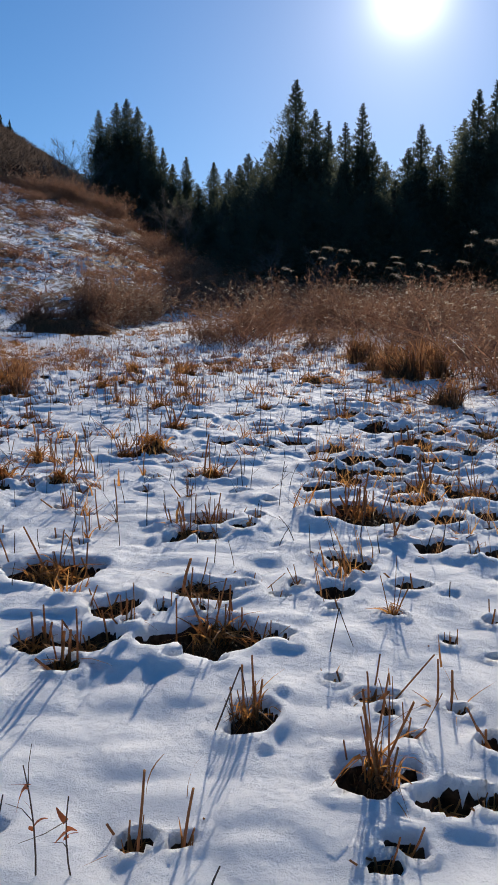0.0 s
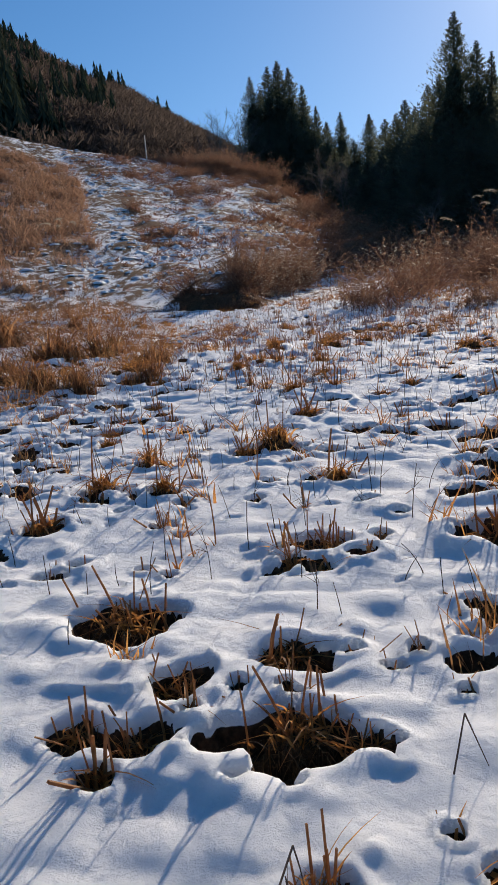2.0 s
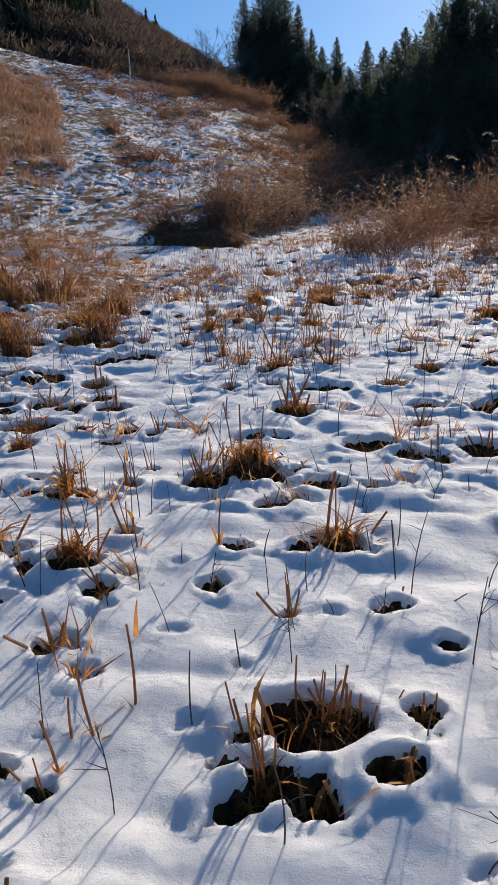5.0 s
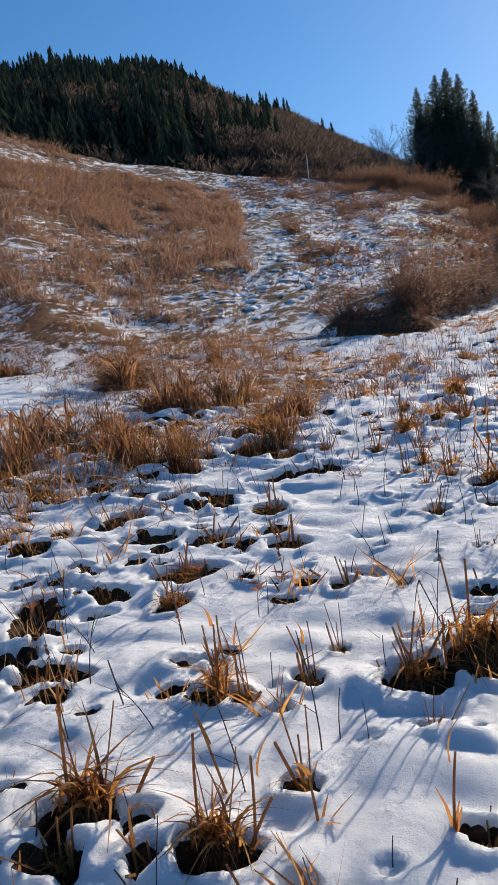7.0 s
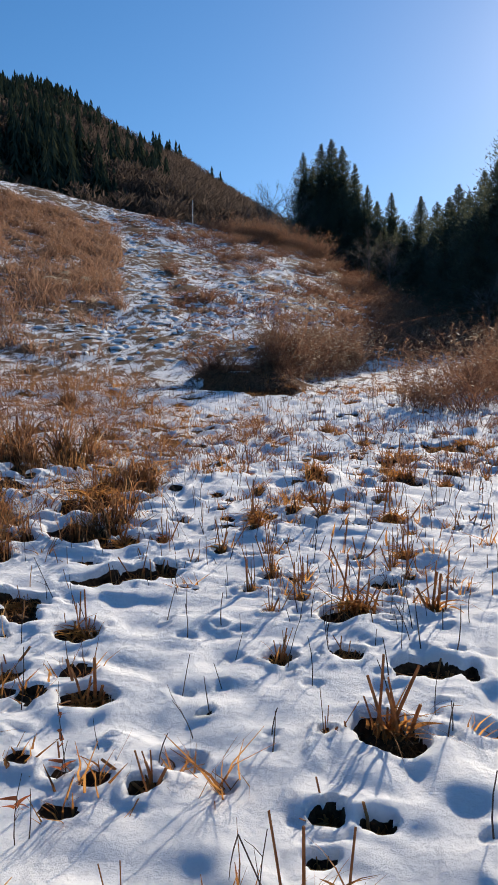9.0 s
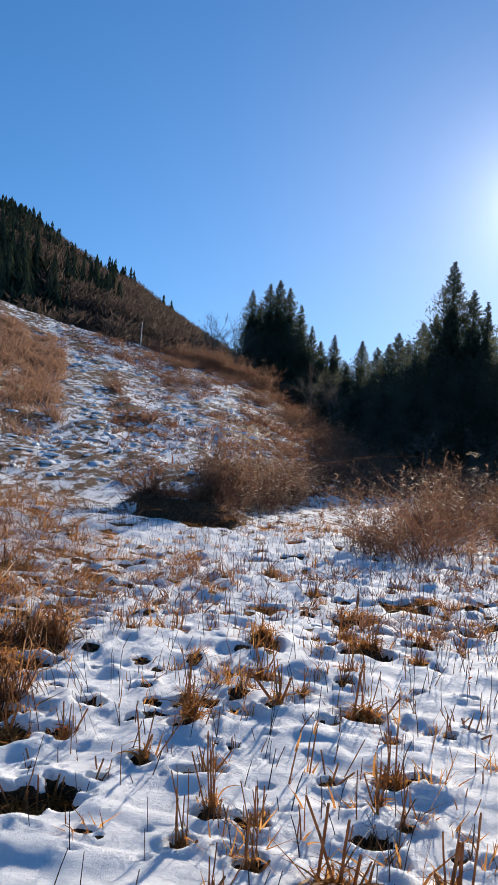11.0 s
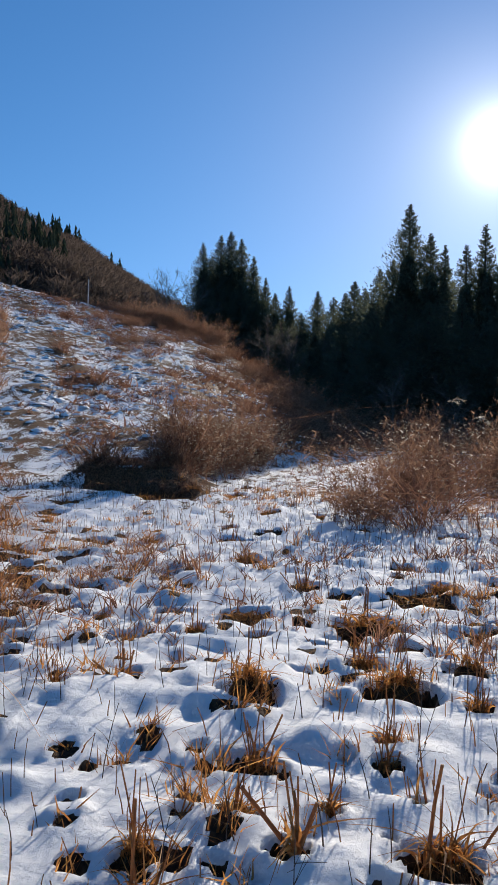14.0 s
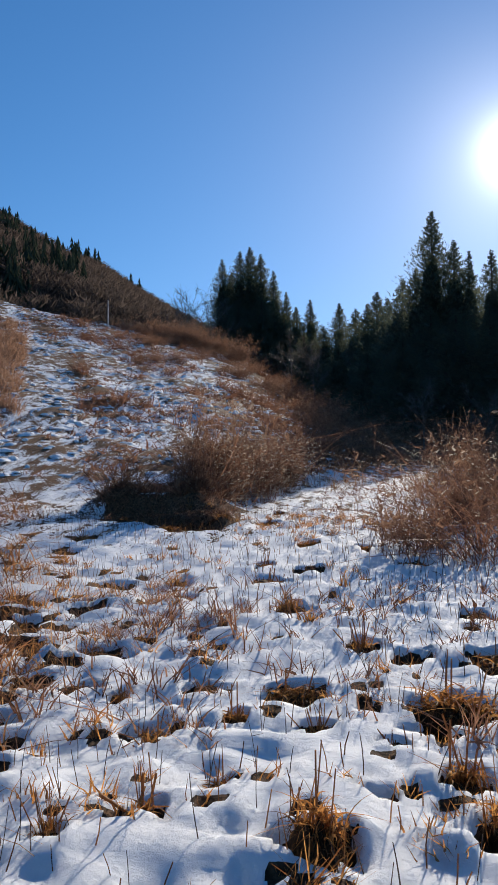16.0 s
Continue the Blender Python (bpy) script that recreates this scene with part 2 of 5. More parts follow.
def unit(v):
    return v / np.maximum(np.linalg.norm(v, axis=-1, keepdims=True), 1e-9)


def spines(base, way, length, bend, segs):
    """Centre lines: from base along way, curving off by bend (a vector per metre of length)."""
    s = np.linspace(0, 1, segs + 1)[None, :, None]
    L = np.asarray(length)[:, None, None]
    return base[:, None, :] + unit(way)[:, None, :] * L * s + bend[:, None, :] * L * s * s


def ribbons(base, way, length, width, bend, segs=2, tip=0.15, r=None):
    """Flat tapered blades. Returns corners and faces."""
    r = r or rng
    n = len(base)
    P = spines(base, way, length, bend, segs)
    side = unit(np.cross(unit(way), unit(r.normal(size=(n, 3)))))[:, None, :]
    s = np.linspace(0, 1, segs + 1)[None, :, None]
    w = np.asarray(width).reshape(-1, 1, 1) * (1 - (1 - tip) * s ** 1.5) / 2
    V = np.stack([P - side * w, P + side * w], 2).reshape(-1, 3)
    k = np.arange(n)[:, None] * (segs + 1) * 2 + np.arange(segs)[None, :] * 2
    F = np.stack([k, k + 1, k + 3, k + 2], -1).reshape(-1, 4)
    return V, F


def tubes(base, way, length, width, bend, segs=2, tip=0.6, sides=4):
    """Round tapered stems."""
    n = len(base)
    P = spines(base, way, length, bend, segs)
    d = unit(way)
    u = unit(np.cross(d, np.array([0.3, 0.9, 0.1])))
    v = np.cross(d, u)
    s = np.linspace(0, 1, segs + 1)[None, :, None]
    w = np.asarray(width).reshape(-1, 1, 1) * (1 - (1 - tip) * s) / 2
    rings = [P + (u * math.cos(a) + v * math.sin(a))[:, None, :] * w for a in np.linspace(0, 2 * math.pi, sides, endpoint=False)]
    V = np.stack(rings, 2).reshape(-1, 3)
    k = np.arange(n)[:, None, None] * (segs + 1) * sides + np.arange(segs)[None, :, None] * sides
    a = np.arange(sides)[None, None, :]
    b = (a + 1) % sides
    F = np.stack([k + a, k + b, k + b + sides, k + a + sides], -1).reshape(-1, 4)
    top = np.arange(n)[:, None] * (segs + 1) * sides + segs * sides + np.arange(sides)[None, :]
    if sides == 4:
        F = np.concatenate([F, top])
    return V, F


def join(*pieces):
    V, F, k = [], [], 0
    for v, f in pieces:
        V.append(v)
        F.append(f + k)
        k += len(v)
    return np.concatenate(V), np.concatenate(F)


def up(n, tilt, r=None):
    """Unit vectors near the vertical, leaning by about tilt."""
    r = r or rng
    v = r.normal(size=(n, 3)) * tilt
    v[:, 2] = 1
    return unit(v)


def flat_random(n, size, r=None):
    v = (r or rng).normal(size=(n, 3)) * size
    v[:, 2] = -np.abs(v[:, 2]) * 0.5
    return v


def thing(name, label, category, group="", kind=""):
    return tagged(new(name), label, category, group, kind)


def part(name, me, parent, label=""):
    ob = new(name, me)
    ob.parent = parent
    return tagged(ob, label)


set_down = set()


def put(ob, m):
    """Stand the pattern itself at the first place asked for, and copies at the others."""
    if ob.name in set_down:
        return copy_thing(ob, m @ Matrix.Diagonal((*(1 / c for c in ob.scale), 1)))
    set_down.add(ob.name)
    ob.matrix_basis = m
    return ob


# ---- ground ----
ORIGIN = (-1.0, 6.0)
AZ = [-180, -110, -60, -40, -32, -23, -18, -11, -6, -2, 2, 10, 40, 110, 180]
FOOT = [30, 24, 14, 16, 19, 20, 20, 19, 22, 27, 33, 45, 50, 40, 30]
CREST = [80, 70, 56, 60, 68, 74, 76, 80, 80, 72, 66, 80, 80, 80, 80]
CREST_Z_AZ = [-180, -110, -60, -39, -35.5, -31.6, -27.7, -23.7, -19.6, -15.5, -12, -8.2, -4.4, -2.6, 0, 10, 40, 180]
CREST_Z = [0.2, 6, 17.5, 16.0, 15.3, 14.8, 14.0, 13.1, 12.6, 11.4, 10.6, 8.8, 5.6, 3.9, 1.8, 0.4, 0.2, 0.2]
MOUNT_AZ = [-180, -110, -60, -38, -34, -30, -26.3, -24.5, -22.5, -20.5, -18.7, -16.6, -15.2, -13.3, -11, -6, -2, 10, 40, 180]
MOUNT_Z = [0, 10, 68, 78, 79, 77.5, 73.5, 69, 63.5, 58.5, 56, 49, 44.5, 39, 30, 17, 13, 5, 3, 0]


def tussocks(x, y):
    """Lumpy relief of the old grass on the slope."""
    return value_noise(x, y * 0.55, 1.3, 5) + 0.8 * value_noise(x, y * 0.55, 0.6, 6)


def land(x, y):
    """Height of the land: level field, slope with a crest, wooded mountain behind it."""
    dx, dy = x - ORIGIN[0], y - ORIGIN[1]
    d, a = np.hypot(dx, dy), np.degrees(np.arctan2(dx, dy))
    foot, crest, zc, zm = np.interp(a, AZ, FOOT), np.interp(a, AZ, CREST), np.interp(a, CREST_Z_AZ, CREST_Z), np.interp(a, MOUNT_AZ, MOUNT_Z)
    t = np.clip((d - foot) / (crest - foot), 0, 1)
    z = zc * (0.72 * t + 0.28 * t * t)
    z = z + np.clip(-x - 4.5, 0, 14) * 0.06 * smooth(4, 14, y) * (1 - t)
    behind = np.clip((d - crest - 6) / 40, 0, 1)
    z = z - behind * (1 - behind) * 6
    m = np.clip((d - crest - 25) / (265 - crest - 25), 0, 1)
    z = z + (zm - zc).clip(0) * m ** 0.9 * (1 + 0.0 * d)
    z = z - np.clip(d - 300, 0, 400) * 0.02
    z = z - 0.1 * smooth(11, 14.5, y) * (1 - smooth(17, 21, y)) * smooth(-6, -4, x)
    # the ditch below the slope and its far bank
    along = smooth(-7.2, -6.4, x) * (1 - smooth(-4.4, -3.6, x))
    mid = 23.7 - 0.55 * (x + 6.8) + 0.2 * np.sin(x * 2.1)
    z = z - 0.6 * along * np.exp(-((y - mid) / 0.5) ** 2) + 0.4 * along * smooth(0.3, 0.7, y - mid) * (1 - smooth(1.2, 4.5, y - mid))
    rough = smooth(22, 34, d)
    return z + rough * (0.14 * value_noise(x, y, 7.0, 3) + 0.1 * value_noise(x, y, 2.6, 4)) + 0.12 * smooth(-2, 6, d - foot) * tussocks(x, y) * (1 - smooth(84, 95, d))


def lines(lo, hi, step, far, ratio, wide):
    mid = np.arange(lo, hi, step)
    out, s, p = [], step, hi
    while p < far:
        out.append(p)
        s = min(s * (1.014 if p < 25 else ratio), 0.5) if p < wide else s * ratio
        p += s
    neg, s, p = [], step, lo
    while p > -far:
        s = min(s * (1.03 if p > -14 and p < -1 else ratio), 0.55) if p > -36 and p < -1 else s * ratio
        p -= s
        neg.append(p)
    return np.array(neg[::-1] + list(mid) + out)


XS, YS = lines(-2.7, 0.9, 0.016, 2500, 1.09, 8), lines(1.6, 9.6, 0.018, 2500, 1.09, 78)
GX, GY = np.meshgrid(XS, YS)
Z = land(GX, GY)
near = 1 - 0.6 * smooth(20, 34, np.hypot(GX + 1, GY - 6))
pillow = 0.5 + 0.2 * smooth(2.5, 5.5, GY) + 0.45 * smooth(10, 14, GY)
Z += near * (0.022 * value_noise(GX, GY * 1.3, 0.9, 11) + pillow * (0.036 * np.sqrt(value_noise(GX, GY * 1.3, 0.42, 12) ** 2 + 0.02) + 0.022 * value_noise(GX, GY, 0.15, 15) + 0.034 * np.sqrt(value_noise(GX + GY * 0.3, GY * 1.3, 0.24, 13) ** 2 + 0.02) - 0.04)) + 0.03 * near * value_noise(GX, GY, 2.3, 14)
Z += 0.03 * smooth(8, 12, GY) * (1 - smooth(24, 32, GY)) * value_noise(GX, GY * 1.6, 0.33, 16)

# tufts in melted hollows: place, half width, height of the stalks, and n stalky, c leafy, d mostly a dark hollow, g green
TUFTS_A = [(0.21, 1.82, 0.01, 0.01, 'd'), (0.27, 1.88, 0.04, 0.02, 'd'), (-0.38, 1.90, 0.03, 0.09, 'c'), (-0.27, 1.90, 0.03, 0.06, 'c'), (0.53, 2.02, 0.03, 0.01, 'd'), (0.42, 2.03, 0.06, 0.03, 'd'), (0.49, 2.06, 0.03, 0.01, 'd'), (0.22, 2.13, 0.08, 0.28, 'n'), (0.62, 2.29, 0.06, 0.11, 'n'), (0.37, 2.32, 0.02, 0.14, 'n'), (-0.09, 2.43, 0.07, 0.20, 'd'), (0.34, 2.44, 0.02, 0.12, 'n'), (0.57, 2.49, 0.04, 0.16, 'c'), (0.30, 2.55, 0.05, 0.19, 'n'), (0.20, 2.65, 0.03, 0.14, 'n'), (-0.74, 2.79, 0.05, 0.21, 'n'), (0.81, 2.83, 0.03, 0.04, 'd'), (0.67, 2.94, 0.02, 0.09, 'n'), (-0.43, 2.95, 0.10, 0.10, 'd'), (-0.88, 2.97, 0.09, 0.16, 'd'), (-0.68, 2.97, 0.08, 0.12, 'd'), (-0.01, 2.98, 0.07, 0.04, 'd'), (-0.20, 3.01, 0.15, 0.22, 'd'), (-0.56, 3.09, 0.03, 0.17, 'n')]
TUFTS_B = [(0.89, 3.12, 0.04, 0.15, 'n'), (0.51, 3.16, 0.02, 0.22, 'n'), (-0.23, 3.21, 0.03, 0.13, 'c'), (-0.28, 3.24, 0.03, 0.10, 'n'), (-0.43, 3.24, 0.03, 0.10, 'n'), (0.27, 3.25, 0.02, 0.15, 'n'), (-0.66, 3.27, 0.10, 0.13, 'd'), (0.05, 3.38, 0.03, 0.10, 'n'), (-0.29, 3.46, 0.13, 0.16, 'c'), (-0.08, 3.47, 0.04, 0.10, 'n'), (0.64, 3.48, 0.05, 0.02, 'd'), (0.14, 3.48, 0.04, 0.10, 'n'), (0.45, 3.66, 0.04, 0.15, 'n'), (-1.03, 3.70, 0.21, 0.22, 'd'), (1.04, 3.83, 0.03, 0.18, 'n'), (0.37, 3.84, 0.05, 0.03, 'd'), (0.71, 4.09, 0.04, 0.18, 'n'), (-1.52, 4.16, 0.07, 0.05, 'd'), (-0.96, 4.20, 0.03, 0.14, 'd'), (-0.45, 4.22, 0.06, 0.09, 'd'), (-0.28, 4.22, 0.06, 0.17, 'n'), (-1.09, 4.25, 0.04, 0.09, 'c'), (-0.38, 4.28, 0.07, 0.25, 'n'), (1.28, 4.28, 0.05, 0.10, 'n')]
TUFTS_C = [(-1.44, 4.30, 0.05, 0.02, 'd'), (-0.08, 4.32, 0.06, 0.18, 'd'), (-0.54, 4.33, 0.03, 0.03, 'd'), (-0.46, 4.44, 0.05, 0.26, 'n'), (0.60, 4.49, 0.20, 0.24, 'n'), (-0.26, 4.51, 0.15, 0.17, 'n'), (-0.01, 4.56, 0.05, 0.19, 'd'), (-1.82, 4.69, 0.12, 0.26, 'n'), (-1.18, 4.75, 0.04, 0.17, 'n'), (0.09, 4.91, 0.04, 0.07, 'g'), (1.39, 4.96, 0.16, 0.23, 'd'), (-1.48, 5.00, 0.06, 0.09, 'n'), (-0.45, 5.05, 0.03, 0.21, 'n'), (-0.09, 5.10, 0.06, 0.11, 'n'), (-1.13, 5.13, 0.06, 0.12, 'n'), (-1.70, 5.18, 0.07, 0.16, 'd'), (1.16, 5.19, 0.12, 0.23, 'n'), (-1.47, 5.24, 0.06, 0.10, 'n'), (-0.76, 5.24, 0.06, 0.16, 'n'), (-2.17, 5.25, 0.07, 0.13, 'n'), (0.45, 5.28, 0.04, 0.18, 'n'), (-1.31, 5.30, 0.08, 0.23, 'c'), (-1.73, 5.35, 0.11, 0.28, 'c'), (-0.70, 5.51, 0.04, 0.14, 'n')]
TUFTS_D = [(-0.45, 5.54, 0.04, 0.02, 'd'), (-1.20, 5.60, 0.04, 0.19, 'n'), (-0.29, 5.63, 0.11, 0.26, 'c'), (0.97, 5.67, 0.16, 0.12, 'd'), (0.63, 5.81, 0.10, 0.08, 'd'), (-0.91, 5.93, 0.02, 0.16, 'n'), (-2.20, 5.93, 0.03, 0.09, 'n'), (-0.63, 5.94, 0.09, 0.10, 'n'), (-2.42, 5.97, 0.08, 0.07, 'd'), (-1.66, 5.99, 0.07, 0.22, 'c'), (-1.53, 5.99, 0.04, 0.22, 'n'), (-1.36, 6.15, 0.05, 0.18, 'n'), (-1.85, 6.18, 0.06, 0.11, 'n'), (-1.73, 6.20, 0.04, 0.06, 'n'), (-1.03, 6.22, 0.10, 0.20, 'n'), (-0.18, 6.25, 0.08, 0.10, 'n'), (-0.43, 6.27, 0.09, 0.05, 'd'), (-0.79, 6.36, 0.15, 0.29, 'c'), (-1.33, 6.39, 0.03, 0.17, 'n'), (1.66, 6.42, 0.17, 0.14, 'c'), (-0.56, 6.43, 0.05, 0.16, 'n'), (-2.84, 6.52, 0.06, 0.14, 'n'), (-2.54, 6.58, 0.06, 0.11, 'd'), (1.33, 6.61, 0.13, 0.18, 'd')]
TUFTS_E = [(0.14, 6.62, 0.06, 0.17, 'c'), (0.02, 6.66, 0.08, 0.06, 'd'), (-2.23, 6.72, 0.08, 0.18, 'c'), (-0.86, 6.77, 0.04, 0.04, 'd'), (0.42, 6.82, 0.12, 0.14, 'n'), (-2.68, 6.82, 0.06, 0.06, 'n'), (-0.24, 6.86, 0.12, 0.06, 'd'), (-0.71, 6.95, 0.05, 0.02, 'c'), (-0.87, 6.97, 0.05, 0.04, 'c'), (-1.49, 7.00, 0.05, 0.16, 'n'), (-1.81, 7.03, 0.05, 0.09, 'c'), (-2.33, 7.07, 0.11, 0.18, 'c'), (2.17, 7.13, 0.14, 0.16, 'c'), (0.10, 7.25, 0.05, 0.20, 'c'), (1.33, 7.32, 0.21, 0.15, 'd'), (-3.50, 7.40, 0.07, 0.04, 'd'), (-0.94, 7.42, 0.03, 0.14, 'n'), (-0.71, 7.45, 0.13, 0.27, 'n'), (-1.42, 7.46, 0.03, 0.10, 'n'), (-1.92, 7.51, 0.13, 0.16, 'n'), (-2.41, 7.59, 0.13, 0.17, 'n'), (-2.78, 7.60, 0.14, 0.12, 'd'), (0.14, 7.66, 0.09, 0.07, 'd'), (0.60, 7.69, 0.14, 0.09, 'd')]
TUFTS_F = [(0.98, 7.90, 0.11, 0.22, 'n'), (-1.22, 8.01, 0.07, 0.15, 'n'), (-0.56, 8.05, 0.12, 0.03, 'd'), (-0.94, 8.07, 0.07, 0.09, 'c'), (-2.28, 8.13, 0.10, 0.19, 'n'), (-0.09, 8.14, 0.09, 0.16, 'c'), (-2.82, 8.46, 0.15, 0.11, 'c'), (-0.76, 8.50, 0.05, 0.02, 'd'), (-1.39, 8.53, 0.04, 0.21, 'n'), (0.19, 8.59, 0.09, 0.21, 'c'), (-0.97, 8.61, 0.14, 0.33, 'c'), (-3.90, 8.68, 0.16, 0.13, 'c'), (-0.55, 8.72, 0.06, 0.29, 'n'), (-1.28, 8.76, 0.05, 0.25, 'n'), (1.75, 8.83, 0.11, 0.25, 'c'), (1.40, 8.85, 0.12, 0.25, 'c'), (1.23, 8.85, 0.15, 0.12, 'd'), (-1.57, 8.86, 0.05, 0.23, 'n'), (-2.46, 8.94, 0.18, 0.11, 'c'), (-0.50, 9.03, 0.05, 0.16, 'n'), (-2.33, 9.04, 0.16, 0.17, 'd'), (-0.83, 9.09, 0.08, 0.01, 'd'), (-1.31, 9.11, 0.07, 0.14, 'n'), (-1.53, 9.16, 0.07, 0.31, 'n')]
TUFTS_G = [(0.02, 9.16, 0.09, 0.17, 'c'), (-2.20, 9.20, 0.09, 0.12, 'c'), (-0.71, 9.21, 0.03, 0.22, 'n'), (-2.09, 9.33, 0.05, 0.15, 'c'), (-0.81, 9.40, 0.03, 0.29, 'n'), (-2.42, 9.41, 0.06, 0.09, 'c'), (-1.63, 9.53, 0.09, 0.17, 'n'), (-1.96, 9.59, 0.06, 0.31, 'n'), (-1.03, 9.61, 0.06, 0.19, 'n'), (0.08, 9.63, 0.10, 0.08, 'd'), (-0.76, 9.67, 0.08, 0.22, 'n'), (-2.76, 9.71, 0.14, 0.17, 'c'), (-0.61, 9.72, 0.08, 0.07, 'd'), (-2.48, 9.80, 0.10, 0.17, 'n'), (-1.56, 9.90, 0.03, 0.09, 'n'), (-1.65, 9.92, 0.03, 0.09, 'n'), (-1.86, 10.11, 0.10, 0.30, 'c'), (-2.15, 10.14, 0.05, 0.08, 'd'), (-1.72, 10.19, 0.04, 0.10, 'c'), (-0.73, 10.22, 0.05, 0.23, 'c'), (-2.47, 10.22, 0.07, 0.02, 'd'), (-3.35, 10.31, 0.16, 0.24, 'c'), (-1.08, 10.39, 0.07, 0.07, 'd'), (-0.41, 10.43, 0.04, 0.16, 'c')]
TUFTS_H = [(-1.94, 10.45, 0.07, 0.29, 'c'), (-1.68, 10.46, 0.04, 0.01, 'd'), (-3.31, 10.52, 0.25, 0.37, 'c'), (-1.42, 10.54, 0.06, 0.33, 'n'), (1.77, 10.56, 0.15, 0.22, 'c'), (-0.87, 10.57, 0.12, 0.29, 'c'), (-0.25, 10.58, 0.06, 0.17, 'n'), (-1.06, 10.72, 0.04, 0.14, 'c'), (-1.83, 10.74, 0.04, 0.14, 'c'), (-0.33, 10.74, 0.05, 0.12, 'n'), (-1.60, 10.75, 0.07, 0.17, 'c'), (0.94, 10.78, 0.19, 0.23, 'c'), (-2.28, 10.81, 0.05, 0.04, 'd'), (-1.28, 10.87, 0.04, 0.22, 'c'), (-2.70, 10.94, 0.08, 0.21, 'g'), (-0.93, 11.01, 0.04, 0.33, 'n'), (-1.62, 11.26, 0.10, 0.35, 'n'), (-0.19, 11.30, 0.05, 0.07, 'c'), (-1.03, 11.32, 0.07, 0.19, 'n'), (-1.89, 11.32, 0.04, 0.10, 'n'), (-1.01, 11.54, 0.07, 0.23, 'n'), (-0.36, 11.95, 0.04, 0.02, 'd'), (-2.79, 11.99, 0.07, 0.19, 'n'), (-1.75, 12.03, 0.15, 0.32, 'c')]
TUFTS_I = [(-0.49, 12.12, 0.07, 0.24, 'n'), (-1.60, 12.13, 0.05, 0.12, 'n'), (-2.48, 12.28, 0.06, 0.25, 'n'), (-0.85, 12.35, 0.19, 0.28, 'c'), (-1.47, 12.58, 0.06, 0.05, 'n'), (-2.21, 12.61, 0.07, 0.13, 'n'), (-0.09, 12.67, 0.05, 0.21, 'c'), (-0.42, 12.74, 0.15, 0.31, 'n'), (-1.06, 12.76, 0.11, 0.27, 'c'), (0.49, 12.85, 0.07, 0.23, 'n'), (-1.34, 13.23, 0.07, 0.03, 'd'), (-0.74, 13.28, 0.08, 0.15, 'c'), (-2.71, 13.28, 0.16, 0.15, 'c'), (-3.82, 13.34, 0.24, 0.12, 'c'), (-1.78, 13.51, 0.08, 0.16, 'n'), (0.15, 13.55, 0.14, 0.20, 'c'), (-2.30, 13.63, 0.09, 0.18, 'n'), (-2.73, 13.74, 0.06, 0.06, 'n'), (-1.01, 13.79, 0.28, 0.28, 'c'), (-0.08, 13.80, 0.13, 0.03, 'd'), (0.66, 13.90, 0.08, 0.21, 'n'), (-3.11, 13.95, 0.07, 0.18, 'c'), (-3.75, 13.97, 0.14, 0.13, 'c'), (-3.40, 14.07, 0.11, 0.14, 'c')]
TUFTS_J = [(-1.98, 14.10, 0.22, 0.17, 'c'), (-2.60, 14.15, 0.11, 0.13, 'n'), (0.09, 14.19, 0.11, 0.04, 'd'), (-0.51, 14.82, 0.24, 0.15, 'c'), (-1.11, 14.94, 0.17, 0.05, 'd'), (0.35, 14.94, 0.10, 0.03, 'd'), (-1.49, 15.14, 0.10, 0.25, 'n'), (-0.21, 15.20, 0.16, 0.21, 'c'), (0.54, 15.55, 0.18, 0.07, 'd'), (-0.59, 15.73, 0.07, 0.06, 'n'), (-2.83, 16.11, 0.09, 0.05, 'd'), (-4.18, 16.29, 0.16, 0.05, 'd'), (-2.15, 16.44, 0.17, 0.30, 'c'), (-3.30, 16.96, 0.16, 0.13, 'c'), (-2.07, 18.38, 0.15, 0.06, 'd'), (-2.67, 18.53, 0.11, 0.19, 'n'), (-0.84, 18.74, 0.19, 0.15, 'c')]
TUFTS = TUFTS_A + TUFTS_B + TUFTS_C + TUFTS_D + TUFTS_E + TUFTS_F + TUFTS_G + TUFTS_H + TUFTS_I + TUFTS_J
CLUMP_SPOTS = [(-3.10, 8.44, 0.09, 0.22), (-3.07, 10.01, 0.20, 0.44), (-3.45, 8.61, 0.15, 0.23), (-3.16, 10.90, 0.17, 0.21), (-3.26, 8.04, 0.11, 0.22), (-3.65, 9.60, 0.16, 0.41), (-4.00, 9.57, 0.21, 0.51), (-3.48, 9.27, 0.13, 0.51), (-3.52, 11.37, 0.28, 0.42), (-4.32, 9.73, 0.15, 0.49), (-5.41, 9.55, 0.25, 0.62), (-5.04, 10.14, 0.23, 0.41), (-4.59, 12.65, 0.26, 0.73), (-3.87, 10.07, 0.15, 0.36), (-5.79, 10.57, 0.38, 0.58), (-5.18, 12.33, 0.31, 0.61), (-4.67, 11.96, 0.15, 0.37), (-5.63, 12.70, 0.37, 0.58), (-7.51, 14.96, 0.47, 0.66), (-7.81, 15.56, 0.41, 0.62), (-8.40, 16.00, 0.32, 0.54), (-12.08, 17.23, 0.39, 0.53)]

